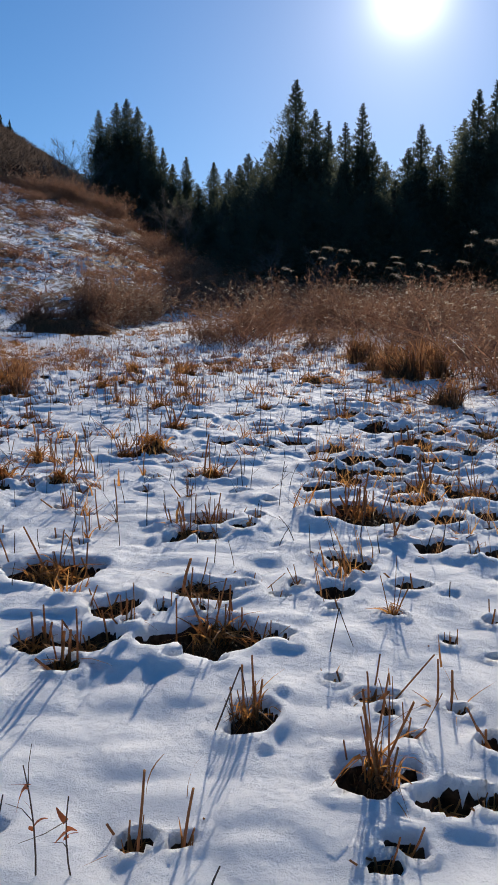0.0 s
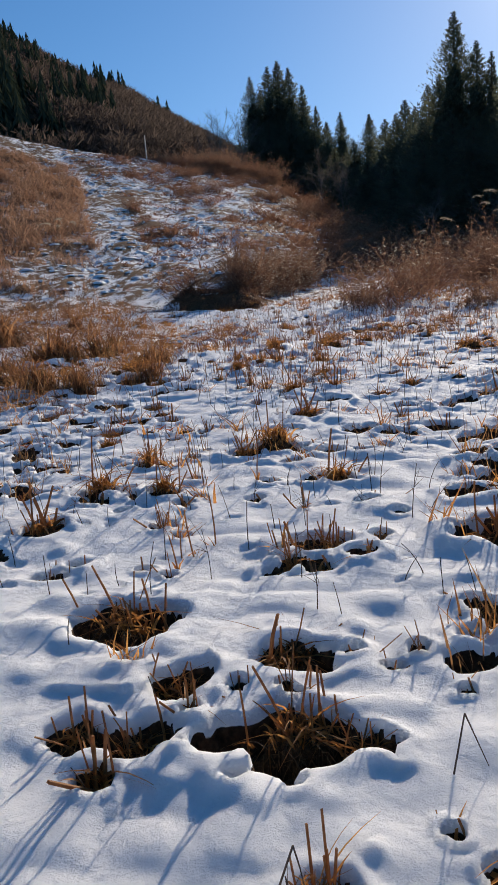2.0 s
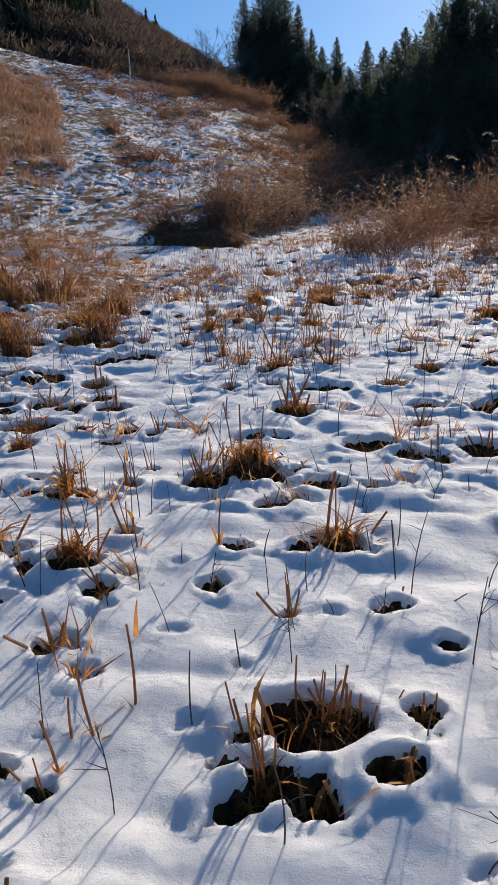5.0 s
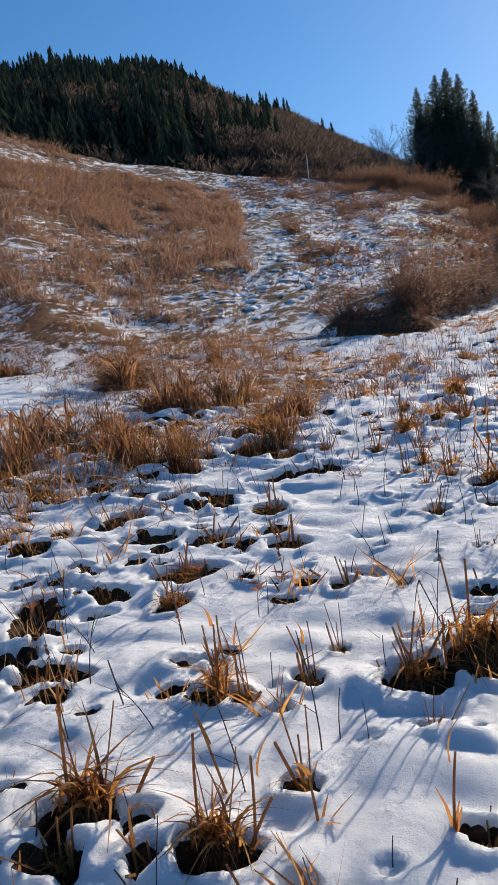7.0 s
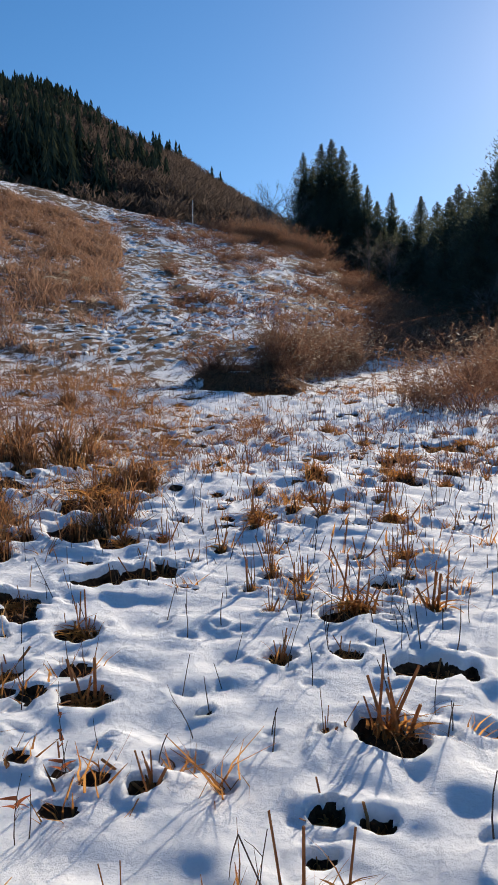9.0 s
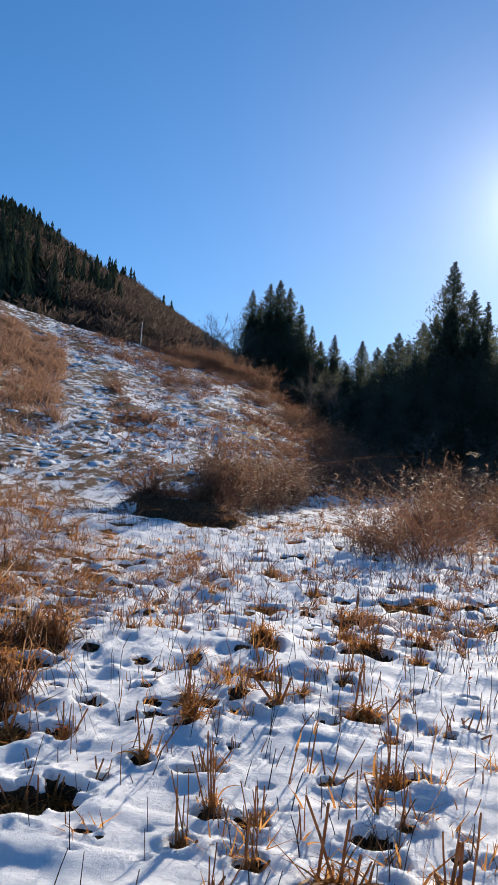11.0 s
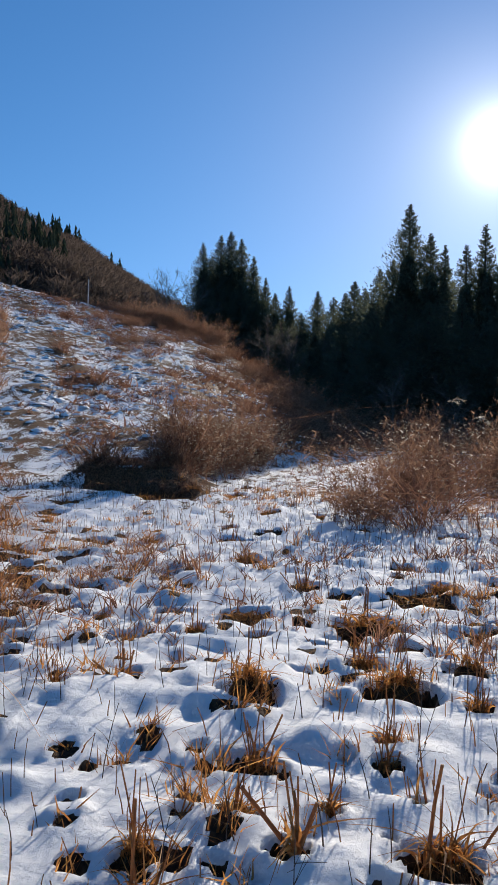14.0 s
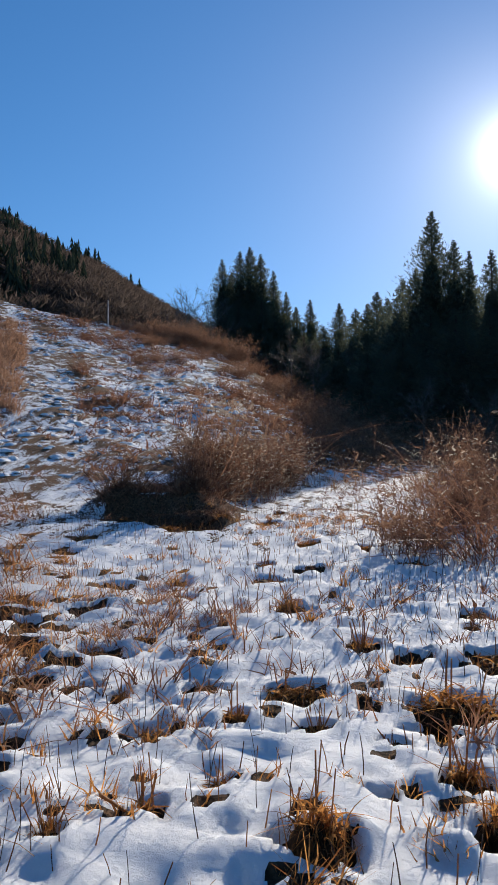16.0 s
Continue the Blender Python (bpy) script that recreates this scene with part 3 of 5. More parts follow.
r_small = np.random.default_rng(21)
extra = []
while len(extra) < 298 - len(TUFTS):                  # smaller ones further out and to the sides
    y = 5.0 + 19 * r_small.random() ** 0.8
    x = -1 + (r_small.random() - 0.52) * (3 + 0.75 * y)
    if y < 15.5 and -1 - 0.28 * y < x < 0.1 + 0.1 * y:
        continue
    if all((x - p[0]) ** 2 + (y - p[1]) ** 2 > (0.22 + 0.012 * y + p[2]) ** 2 for p in TUFTS + extra):
        r = 0.05 + 0.06 * r_small.random() ** 2 + 0.005 * y
        extra.append((x, y, r, 0.1 + 0.12 * r_small.random(), "ccnd"[r_small.integers(4)]))
TUFTS = TUFTS + extra

# single weed stems, in drifts
r_stem = np.random.default_rng(22)
sx = -1 + (r_stem.random(9000) - 0.53) * 13
sy = 1.4 + 22 * r_stem.random(9000) ** 0.8
keep = (value_noise(sx, sy, 1.1, 31) + 0.6 * value_noise(sx, sy, 0.4, 32) + r_stem.random(9000) * 0.9 > 0.15) & (np.abs(sx + 1) < 2.5 + 0.6 * sy)
sx, sy = sx[keep][:1900], sy[keep][:1900]

# low stubble tufts at the sides of the walk
r_st = np.random.default_rng(24)
ux, uy = -0.7 + 9 * (r_st.random(2600) - 0.5), 3.0 + 14 * r_st.random(2600) ** 0.9
keep = (np.abs(ux + 0.7 + 0.03 * uy) > 0.6 + 0.13 * uy) & (np.abs(ux + 0.8) < 1.2 + 0.36 * uy) & (value_noise(ux, uy, 0.8, 34) + r_st.random(2600) * 0.9 > 0.4)
ux, uy = ux[keep][:700], uy[keep][:700]

BARE = np.zeros_like(Z)
# low sods of orange-brown grass between the tufts
r_sod = np.random.default_rng(23)
ox, oy = -1 + (r_sod.random(4000) - 0.55) * 14, 3.0 + 20 * r_sod.random(4000) ** 0.85
keep = (value_noise(ox, oy, 1.3, 33) + r_sod.random(4000) * 0.8 > 0.25) & (r_sod.random(4000) < np.where(oy > 12.5, 0.55, np.where((ox < -1.6) | (ox > 0.5), 0.62, 0.35))) & (np.abs(ox + 1) < 2.2 + 0.45 * oy)
ox, oy = ox[keep][:1700], oy[keep][:1700]


def dig(x, y, r, depth, rim, bare):
    """A hollow with steep, wavering sides and a soft swollen rim."""
    i0, i1 = np.searchsorted(XS, (x - 2.2 * r, x + 2.2 * r))
    j0, j1 = np.searchsorted(YS, (y - 2.2 * r, y + 2.2 * r))
    if i1 - i0 < 2 or j1 - j0 < 2:
        return
    gx, gy = GX[j0:j1, i0:i1], GY[j0:j1, i0:i1]
    d = np.hypot(gx - x, (gy - y) * 1.25) / r
    d = d * (1 + 0.38 * value_noise(gx + x * 7, gy, 1.1 * r + 0.03, 41) + 0.22 * value_noise(gx + x * 3, gy, 0.4 * r + 0.02, 42))
    Z[j0:j1, i0:i1] += rim * np.exp(-((d - 1.5) / 0.5) ** 2) - depth * (1 - smooth(0.78, 1.12, d)) * (1 - 0.3 * np.exp(-(d / 0.5) ** 2))
    if bare:
        BARE[j0:j1, i0:i1] = np.maximum(BARE[j0:j1, i0:i1], 1 - smooth(0.9, 1.1, d))


r_cl = np.random.default_rng(165)
CLUMP_SPOTS += [(-3.0 - 4.5 * r_cl.random(), 9.5 + 9 * r_cl.random(), 0.12 + 0.12 * r_cl.random(), 0.2 + 0.25 * r_cl.random()) for _ in range(6)]
for x, y, r, h in CLUMP_SPOTS:
    dig(x + 0.1 * r, y - 0.5 * r, 1.15 * r, 0.14, 0.03, True)
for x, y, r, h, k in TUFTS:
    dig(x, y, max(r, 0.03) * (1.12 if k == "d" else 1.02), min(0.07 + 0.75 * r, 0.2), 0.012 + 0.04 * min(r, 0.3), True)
for x, y in zip(ox, oy):
    dig(x, y, 0.035 + 0.035 * ((x * 53.3) % 1), 0.03, 0.008, y > 12.5 or x < -1.6 or x > 0.5)
for x, y in zip(ux, uy):
    dig(x, y, 0.05 + 0.07 * ((x * 71.3) % 1) ** 1.5, 0.08, 0.014, True)
for x, y in zip(sx, sy):
    if y < 13:
        dig(x, y, 0.028 + 0.02 * ((x * 37.7) % 1), 0.014, 0.003, False)

# how much snow lies: nearly all on the field, thin and broken on the slope, none under the reeds and woods
DX, DY = GX - ORIGIN[0], GY - ORIGIN[1]
DIST, ANG = np.hypot(DX, DY), np.degrees(np.arctan2(DX, DY))
foot_here = np.interp(ANG, AZ, FOOT)
SNOW = 1.05 - 0.44 * smooth(6, 18, DIST) - 0.16 * smooth(-3, 5, DIST - foot_here)
SNOW = SNOW + 0.07 * value_noise(GX, GY, 5, 51) * smooth(15, 25, DIST)
SNOW = SNOW - 0.25 * tussocks(GX, GY) * smooth(-2, 4, DIST - foot_here)
TRAIL = np.interp(DIST, [26, 40, 73], [-16.6, -19.0, -23.0])
UP_SLOPE = (DIST - foot_here) / (np.interp(ANG, AZ, CREST) - foot_here)
reeds_left = smooth(-23.2, -25, ANG) * smooth(26, 36, DIST)
SNOW = SNOW - 0.3 * np.exp(-((ANG - TRAIL) * DIST / 57.3 / 0.7) ** 2) * smooth(26, 34, DIST)
SNOW = SNOW - 0.3 * smooth(-10.5, -7.5, ANG) * smooth(0.05, 0.2, UP_SLOPE)
SNOW = SNOW - 0.12 * reeds_left
SNOW = SNOW - 0.5 * smooth(-4, 2, ANG) * smooth(26, 40, DIST) - 0.8 * smooth(84, 92, DIST)
SNOW = SNOW - 2.4 * smooth(-6.9, -6.2, GX) * (1 - smooth(-4.2, -3.6, GX)) * np.exp(-((GY - 24.6 + 0.55 * (GX + 6.8) - 1.3 * value_noise(GX, GY, 0.6, 52)) / 0.8) ** 4)
PATCHY = np.clip((0.95 - SNOW) / 0.45, 0, 1)
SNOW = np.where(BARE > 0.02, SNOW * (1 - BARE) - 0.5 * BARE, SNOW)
ny, nx = Z.shape
verts = np.stack([GX, GY, Z], -1).reshape(-1, 3)
k = (np.arange(ny - 1)[:, None] * nx + np.arange(nx - 1)[None, :])
quads = np.stack([k, k + 1, k + nx + 1, k + nx], -1).reshape(-1, 4)
ground_mesh = raw_mesh("ground", verts, quads, GROUND, True)
att = ground_mesh.attributes.new("snow", "FLOAT", "POINT")
att.data.foreach_set("value", SNOW.ravel().astype(np.float32))
ground_mesh.attributes.new("patchy", "FLOAT", "POINT").data.foreach_set("value", PATCHY.ravel().astype(np.float32))
ground = tagged(new("ground", ground_mesh), "snow-covered fallow field rising to a slope of patchy snow", "ground", kind="structure")


def height(x, y):
    """Height of the ground sheet at places, between its grid lines."""
    x, y = np.atleast_1d(np.asarray(x, float)), np.atleast_1d(np.asarray(y, float))
    i, j = np.clip(np.searchsorted(XS, x) - 1, 0, nx - 2), np.clip(np.searchsorted(YS, y) - 1, 0, ny - 2)
    f, g = (x - XS[i]) / (XS[i + 1] - XS[i]), (y - YS[j]) / (YS[j + 1] - YS[j])
    return (Z[j, i] * (1 - f) + Z[j, i + 1] * f) * (1 - g) + (Z[j + 1, i] * (1 - f) + Z[j + 1, i + 1] * f) * g


def polar(a, d):
    a = np.radians(a)
    return ORIGIN[0] + d * np.sin(a), ORIGIN[1] + d * np.cos(a)


def on_ground(x, y, sink=0.0):
    return np.stack([x, y, height(x, y) - sink], -1)


# ---- cedars ----
def cedar_meshes(seed, branches, sprays, radius, leaf, ragged, open_top):
    """A cedar 1 m high: trunk, and a crown of upturned branches, each ending in a plume of needle sprays, with gaps between."""
    r = np.random.default_rng(seed)
    tr = tubes(np.array([[0, 0, -0.02]]), np.array([[0, 0, 1.0]]), [1.0], [0.028], np.zeros((1, 3)), 8, 0.12, 8)
    h = 0.05 + 0.945 * ((np.arange(branches) + r.random(branches)) / branches) ** 0.85
    a = np.arange(branches) * 2.4 + r.random(branches)
    lump = 1 + 1.3 * ragged * value_noise(a * 0.6, h * 6, 0.5, seed) + ragged * r.normal(size=branches)
    L = (1.24 * radius * (1 - h) ** 1.12 * (0.75 + 0.35 * r.random(branches)) * (1 - 0.35 * open_top * smooth(0.55, 0.8, h)) + 0.003) * np.clip(lump, 0.6, 1.15)
    limb = tubes(np.stack([np.zeros(branches), np.zeros(branches), h - 0.01], -1), np.stack([np.cos(a), np.sin(a), np.full(branches, 0.15)], -1), L, 0.004 * (1.2 - h), np.stack([np.zeros(branches), np.zeros(branches), np.full(branches, 0.12)], -1), 2, 0.3, 3)
    s = np.clip(0.66 + 0.25 * r.normal(size=(branches, sprays)), 0.05, 1.05)
    out = L[:, None] * s
    swell = 0.17 * L[:, None] * (0.35 + 0.8 * s)
    fan = r.normal(size=out.shape) * swell * 0.8
    P = np.stack([np.cos(a)[:, None] * out - np.sin(a)[:, None] * fan, np.sin(a)[:, None] * out + np.cos(a)[:, None] * fan, h[:, None] + 0.08 * out + 0.3 * out * s + r.normal(size=out.shape) * swell * 0.9], -1)
    P = P.reshape(-1, 3)
    n = len(P)
    way = np.stack([np.repeat(np.cos(a), sprays) * 0.6, np.repeat(np.sin(a), sprays) * 0.6, np.full(n, 1.05)], -1) + r.normal(size=(n, 3)) * 0.45
    sz = leaf * (0.5 + r.random(n)) * (0.2 + 0.8 * np.repeat((1 - h) ** 0.5, sprays))
    cr = ribbons(P, way, sz, sz * 0.36, flat_random(n, 0.2, r), 1, 0.1, r)
    # dense, ragged heart of the crown
    m, rings = 9, 12
    hh = np.linspace(0.05, 0.78, rings)
    aa = np.linspace(0, 2 * math.pi, m, endpoint=False)
    rad = (radius * 0.4 * (1 - hh) ** 1.0)[:, None] * (0.6 + 0.6 * r.random((rings, m)))
    core = np.stack([np.cos(aa)[None] * rad, np.sin(aa)[None] * rad, hh[:, None] + 0.015 * r.normal(size=(rings, m))], -1).reshape(-1, 3)
    kk = np.arange(rings - 1)[:, None] * m + np.arange(m)[None]
    k2 = np.arange(rings - 1)[:, None] * m + (np.arange(m)[None] + 1) % m
    cf = np.stack([kk, k2, k2 + m, kk + m], -1).reshape(-1, 4)
    return join(tr, limb), join(cr, (core, cf))


def cedar(seed, branches, sprays, radius, leaf, ragged, open_top=0.0):
    ob = thing("cedar_tree", "dark green conifer, tall and pointed, backlit", "tree", "cedars behind the field")
    tr, cr = cedar_meshes(seed, branches, sprays, radius, leaf, ragged, open_top)
    part("trunk", raw_mesh("cedar_trunk", *tr, BARK, True), ob, "straight brown trunk")
    part("crown", raw_mesh("cedar_crown", *cr, NEEDLE), ob)
    return ob


CEDARS = [cedar(1, 330, 60, 0.26, 0.016, 0.28), cedar(2, 260, 50, 0.22, 0.016, 0.36, 0.7), cedar(3, 300, 56, 0.28, 0.016, 0.32), cedar(4, 280, 54, 0.23, 0.016, 0.32)]


def plant_cedar(v, az, dist, top_el, width=1.0):
    """Set a cedar so that its tip stands top_el degrees above the level of the eye, as seen from the field."""
    x, y = polar(az, dist)
    z = float(height(x, y)[0]) - 0.2
    tall = 1.4 + dist * math.tan(radians(top_el)) - z
    m = Matrix.LocRotScale((x, y, z), Euler((0, 0, az * 1.7 + v)), (tall * width, tall * width, tall))
    put(CEDARS[v], m)


# the tall group on the right, the lone group on the shoulder, and the row between
TALL = [(0, 5.42, 77, 14.9, 0.95), (2, 6.9, 77, 12.9, 0.95), (1, 7.9, 77, 12.1, 1.0), (2, 4.3, 78, 11.2, 0.95), (3, 9.3, 70, 12.0, 1.0), (1, 10.56, 70, 13.3, 1.05), (3, 11.4, 70, 10.6, 1.1), (2, 12.3, 74, 9.2, 1.1), (2, 14.1, 68, 10.1, 1.2), (3, 14.95, 70, 11.7, 1.1), (2, 16.2, 72, 10.2, 1.1), (0, 18.9, 72, 13.7, 1.0), (1, 20.1, 72, 14.2, 0.95), (3, 17.8, 78, 11.8, 1.2), (2, 21.4, 70, 12.5, 1.1), (3, 22.6, 64, 12.0, 1.1), (0, 25.0, 62, 13.0, 1.0), (2, 28.0, 60, 12.0, 1.1), (1, 32.0, 60, 12.5, 1.1)]
SHOULDER = [(3, -9.4, 114, 12.5, 0.85), (2, -8.75, 116, 11.6, 0.8), (3, -8.1, 114, 13.0, 1.0), (0, -7.35, 114, 13.3, 0.85), (3, -6.6, 113, 12.8, 0.85), (1, -5.7, 112, 11.6, 0.9), (1, -4.8, 112, 10.1, 0.9), (2, -4.1, 110, 9.0, 0.9), (2, -8.3, 108, 9.8, 1.0), (2, -6.6, 108, 10.0, 1.0), (3, -5.0, 108, 8.6, 1.1)]
ROW = [(1, -3.08, 112, 9.5, 1.1), (3, -2.2, 104, 7.6, 1.4), (0, -1.0, 106, 9.15, 0.9), (2, 0.15, 100, 8.7, 1.1), (2, 1.0, 96, 9.0, 1.0), (0, 1.64, 95, 9.8, 1.0), (3, 2.4, 90, 9.3, 1.1), (2, 3.41, 85, 10.6, 0.95), (1, 2.9, 80, 8.6, 1.2), (3, 5.2, 72, 8.5, 1.3), (2, 6.8, 64, 8.2, 1.3), (1, 9.0, 62, 8.4, 1.3), (3, 11.6, 60, 8.0, 1.4), (0, 13.4, 60, 8.0, 1.3), (2, 3.2, 66, 6.5, 1.4), (3, 0.8, 76, 5.5, 1.5), (2, -1.2, 88, 6.0, 1.5), (1, -3.6, 98, 7.2, 1.5)]
for v, az, dist, top_el, width in TALL:
    plant_cedar(v, az, dist, top_el, 1.4 * width)
for v, az, dist, top_el, width in SHOULDER + ROW:
    plant_cedar(v, az, dist, top_el, 1.65 * width)


# ---- wooded mountain ----
def far_wood(name, label, n, seed, mat, lo, hi, tall, wide, choose, size):
    """Crowns on the mountain, each a stack of ragged whorls."""
    r = np.random.default_rng(seed)
    a = lo + (hi - lo) * r.random(n * 3)
    d = 104 + 190 * r.random(n * 3) ** 0.8
    x, y = polar(a, d)
    ok = choose(a, d, value_noise(x, y, 26, 61) + 0.5 * value_noise(x, y, 9, 62))
    x, y = x[ok][:n], y[ok][:n]
    n = len(x)
    base = on_ground(x, y, 0.3)
    T = tall * (0.55 + 0.6 * r.random(n)) * (1 + 0.35 * value_noise(x, y, 14, 63))
    layers, m = size
    ang = np.linspace(0, 2 * math.pi, m, endpoint=False)[None, None, :] + r.random((n, layers, 1)) * 6
    h = np.linspace(0.1, 0.8, layers)[None, :, None]
    rad = wide * T[:, None, None] * (1 - h * 0.95) * (0.6 + 0.7 * r.random((n, layers, m)))
    out = np.stack([np.cos(ang) * rad, np.sin(ang) * rad, np.broadcast_to(h * T[:, None, None], rad.shape) - rad * 0.3], -1)
    half = np.pi / m * 0.9
    left = np.stack([np.cos(ang - half) * rad * 0.6, np.sin(ang - half) * rad * 0.6, np.broadcast_to((h + 0.07) * T[:, None, None], rad.shape)], -1)
    right = np.stack([np.cos(ang + half) * rad * 0.6, np.sin(ang + half) * rad * 0.6, np.broadcast_to((h + 0.07) * T[:, None, None], rad.shape)], -1)
    apex = np.zeros_like(out)
    apex[..., 2] = np.broadcast_to((h + 0.2) * T[:, None, None], rad.shape)
    V = np.stack([apex, left, out, right], 3) + base[:, None, None, None, :]
    V = V.reshape(-1, 3)
    F = np.arange(len(V)).reshape(-1, 4)
    return tagged(new(name, raw_mesh(name, V, F, mat)), label, "woods", kind="stuff")


far_wood("conifer_wood", "dense dark conifer wood covering the mountain", 4300, 71, NEEDLE_FAR, -62, -12, 8.0, 0.27, lambda a, d, v: v + 0.13 * (-26 - a) + 0.55 * (d > 215) > 0.1, (6, 7))


def bare_wood(n, seed, per):
    """Leafless crowns: brooms of fine rising twigs, rounded above, thin enough to see into."""
    r = np.random.default_rng(seed)
    a = -50 + 49 * r.random(n * 3)
    d = 100 + 190 * r.random(n * 3) ** 0.9
    x, y = polar(a, d)
    v = value_noise(x, y, 26, 61) + 0.5 * value_noise(x, y, 9, 62)
    ok = v + 0.09 * (-26 - a) < 0.35
    x, y = x[ok][:n], y[ok][:n]
    n = len(x)
    T = np.repeat(4.2 + 3.0 * r.random(n), per)
    turn, q = r.random(n * per) * 6.283, r.random(n * per)
    out = np.stack([np.cos(turn), np.sin(turn), 0 * turn], -1)
    wide = r.random(n * per) ** 0.4 * np.sqrt(np.clip(1 - (1.9 * q - 0.75) ** 2 / 1.35, 0, 1))
    base = np.repeat(on_ground(x, y, 0.3), per, 0) + out * (0.42 * wide * T)[:, None]
    base[:, 2] += (0.1 + 0.72 * q) * T
    way = out * (1.1 * wide)[:, None] + up(n * per, 0.9, r)
    V, F = ribbons(base, way, T * (0.07 + 0.1 * r.random(n * per)), 0.1 + 0.14 * r.random(n * per), out * 0.1, 1, 0.3, r)
    return tagged(new("bare_wood", raw_mesh("bare_wood", V, F, BROWN_FAR)), "grey-brown leafless trees between the conifers", "woods", kind="stuff")


bare_wood(4200, 72, 110)


# ---- reeds and dead grass ----
def grass(name, label, x, y, mat, tall, width, per, spread, lean, seed, droop=0.25, segs=3, uneven=1.0, hang=0.0):
    """Dead grass standing in clumps: per blades at each place."""
    r = np.random.default_rng(seed)
    n = len(x) * per
    bx = np.repeat(x, per) + r.normal(size=n) * spread
    by = np.repeat(y, per) + r.normal(size=n) * spread
    T = tall * np.repeat(0.65 + 0.6 * r.random(len(x)), per) * (0.5 + 0.6 * r.random(n))
    T = T * np.clip(0.85 + 0.35 * uneven * value_noise(bx, by, 1.4, seed + 5) + 0.25 * uneven * value_noise(bx, by, 0.5, seed + 6), 0.2, 1.7)
    way = up(n, lean, r) + np.repeat(r.normal(size=(len(x), 3)) * (0.12, 0.12, 0), per, 0)
    me = raw_mesh(name, *ribbons(on_ground(bx, by, 0.04), way, T, width * (0.6 + 0.8 * r.random(n)), flat_random(n, droop, r) - (0, 0, hang), segs, 0.15, r), mat)
    return tagged(new(name, me), label, "dead grass", kind="stuff")


def scatter(n, seed, a_lo, a_hi, d_lo, d_hi, keep):
    r = np.random.default_rng(seed)
    a = a_lo + (a_hi - a_lo) * r.random(n)
    d = np.sqrt(d_lo ** 2 + (d_hi ** 2 - d_lo ** 2) * r.random(n))
    x, y = polar(a, d)
    ok = keep(a, d, value_noise(x, y, 5, seed) + 0.5 * value_noise(x, y, 1.8, seed + 1), r.random(n))
    return x[ok], y[ok]


def rise(a, d):
    """How far up the slope: 0 at its foot, 1 on the crest."""
    return (d - np.interp(a, AZ, FOOT)) / (np.interp(a, AZ, CREST) - np.interp(a, AZ, FOOT))


x, y = scatter(5200, 79, -12, 1.5, 24, 78, lambda a, d, v, q: (v + 0.22 * (a + 8.5) - 0.8 * smooth(0.45, 0.8, rise(a, d)) * smooth(-6.5, -9, a) > -0.25 + q * 0.7) & (d > np.interp(a, AZ, FOOT) + 2))
grass("flank_brush", "brown brush on the flank of the slope", x, y, BRUSH, 0.95, 0.045, 7, 0.13, 0.55, 78, 0.6, 3, 1.8)
# the slope left of the trail is thick with reeds, right of it broken by snow
x, y = scatter(13500, 81, -60, -23.0, 19, 64, lambda a, d, v, q: (v + np.minimum(0.06 * (d - 28), 0.9) - 0.7 * smooth(-24.2, -23.0, a) > -0.58 + q * 0.85) & (d < np.interp(a, AZ, CREST) + 4) & (np.abs(d - np.interp(a, AZ, CREST) + 5) > 2.2 + v))
grass("slope_reeds", "thick reddish-brown dead reeds on the slope", x, y, REED, 0.75, 0.03, 12, 0.13, 0.32, 82, 0.4, 2, 1.9)
x, y = scatter(9500, 83, -23.4, 0, 20, 84, lambda a, d, v, q: (v + 0.9 * np.exp(-((a + 17.2) / 2.2) ** 2) * smooth(0.62, 0.35, rise(a, d)) - 0.6 * smooth(-19.5, -21, a + 0.1 * (d - 40)) > -0.1 + q * 0.9) & (d < np.interp(a, AZ, CREST) + 2) & (d > np.interp(a, AZ, FOOT) + 1))
grass("slope_grass", "low brown dead grass in patches on the snowy slope", x, y, BRUSH, 0.42, 0.05, 6, 0.09, 0.65, 84, 0.5, 2, 1.8)
x, y = scatter(520, 76, -50, -21, 12, 26, lambda a, d, v, q: v > -0.35 + q * 0.9)
grass("foot_reeds", "ragged brown reed tufts where the slope meets the field", x, y, CLUMP, 1.15, 0.016, 15, 0.15, 0.26, 77, 0.45, 6, 2.2, 0.66)
# snow held in lumps between the tussocks of the slope
x, y = scatter(8200, 90, -42, -1, 18, 80, lambda a, d, v, q: (v < 0.45 - q * 0.7) & (d < np.interp(a, AZ, CREST) + 1) & (d > np.interp(a, AZ, FOOT) + 1 + 7 * q) & ((a > -25) | (d < 30)))
r_lu = np.random.default_rng(91)
n, m, rings = len(x), 6, 3
a = np.linspace(0, 2 * math.pi, m, endpoint=False)[None, None, :] + r_lu.random((n, 1, 1)) * 6
e = np.array([0.0, 0.7, 1.3])[None, :, None]
wide = (0.07 + 0.2 * r_lu.random((n, 1, 1)) ** 1.5) * (0.5 + 1.0 * r_lu.random((n, 1, m)))
tall = 0.04 + 0.07 * r_lu.random((n, 1, 1))
lump = np.stack([np.cos(a) * np.cos(e) * wide, np.sin(a) * np.cos(e) * wide, np.sin(e) * tall + 0 * wide], -1) + on_ground(x, y, 0.03)[:, None, None, :]
k = np.arange(n)[:, None, None] * (m * rings) + np.arange(rings - 1)[None, :, None] * m
i, j = np.arange(m)[None, None, :], (np.arange(m)[None, None, :] + 1) % m
sides = np.stack([k + i, k + j, k + m + j, k + m + i], -1).reshape(-1, 4)
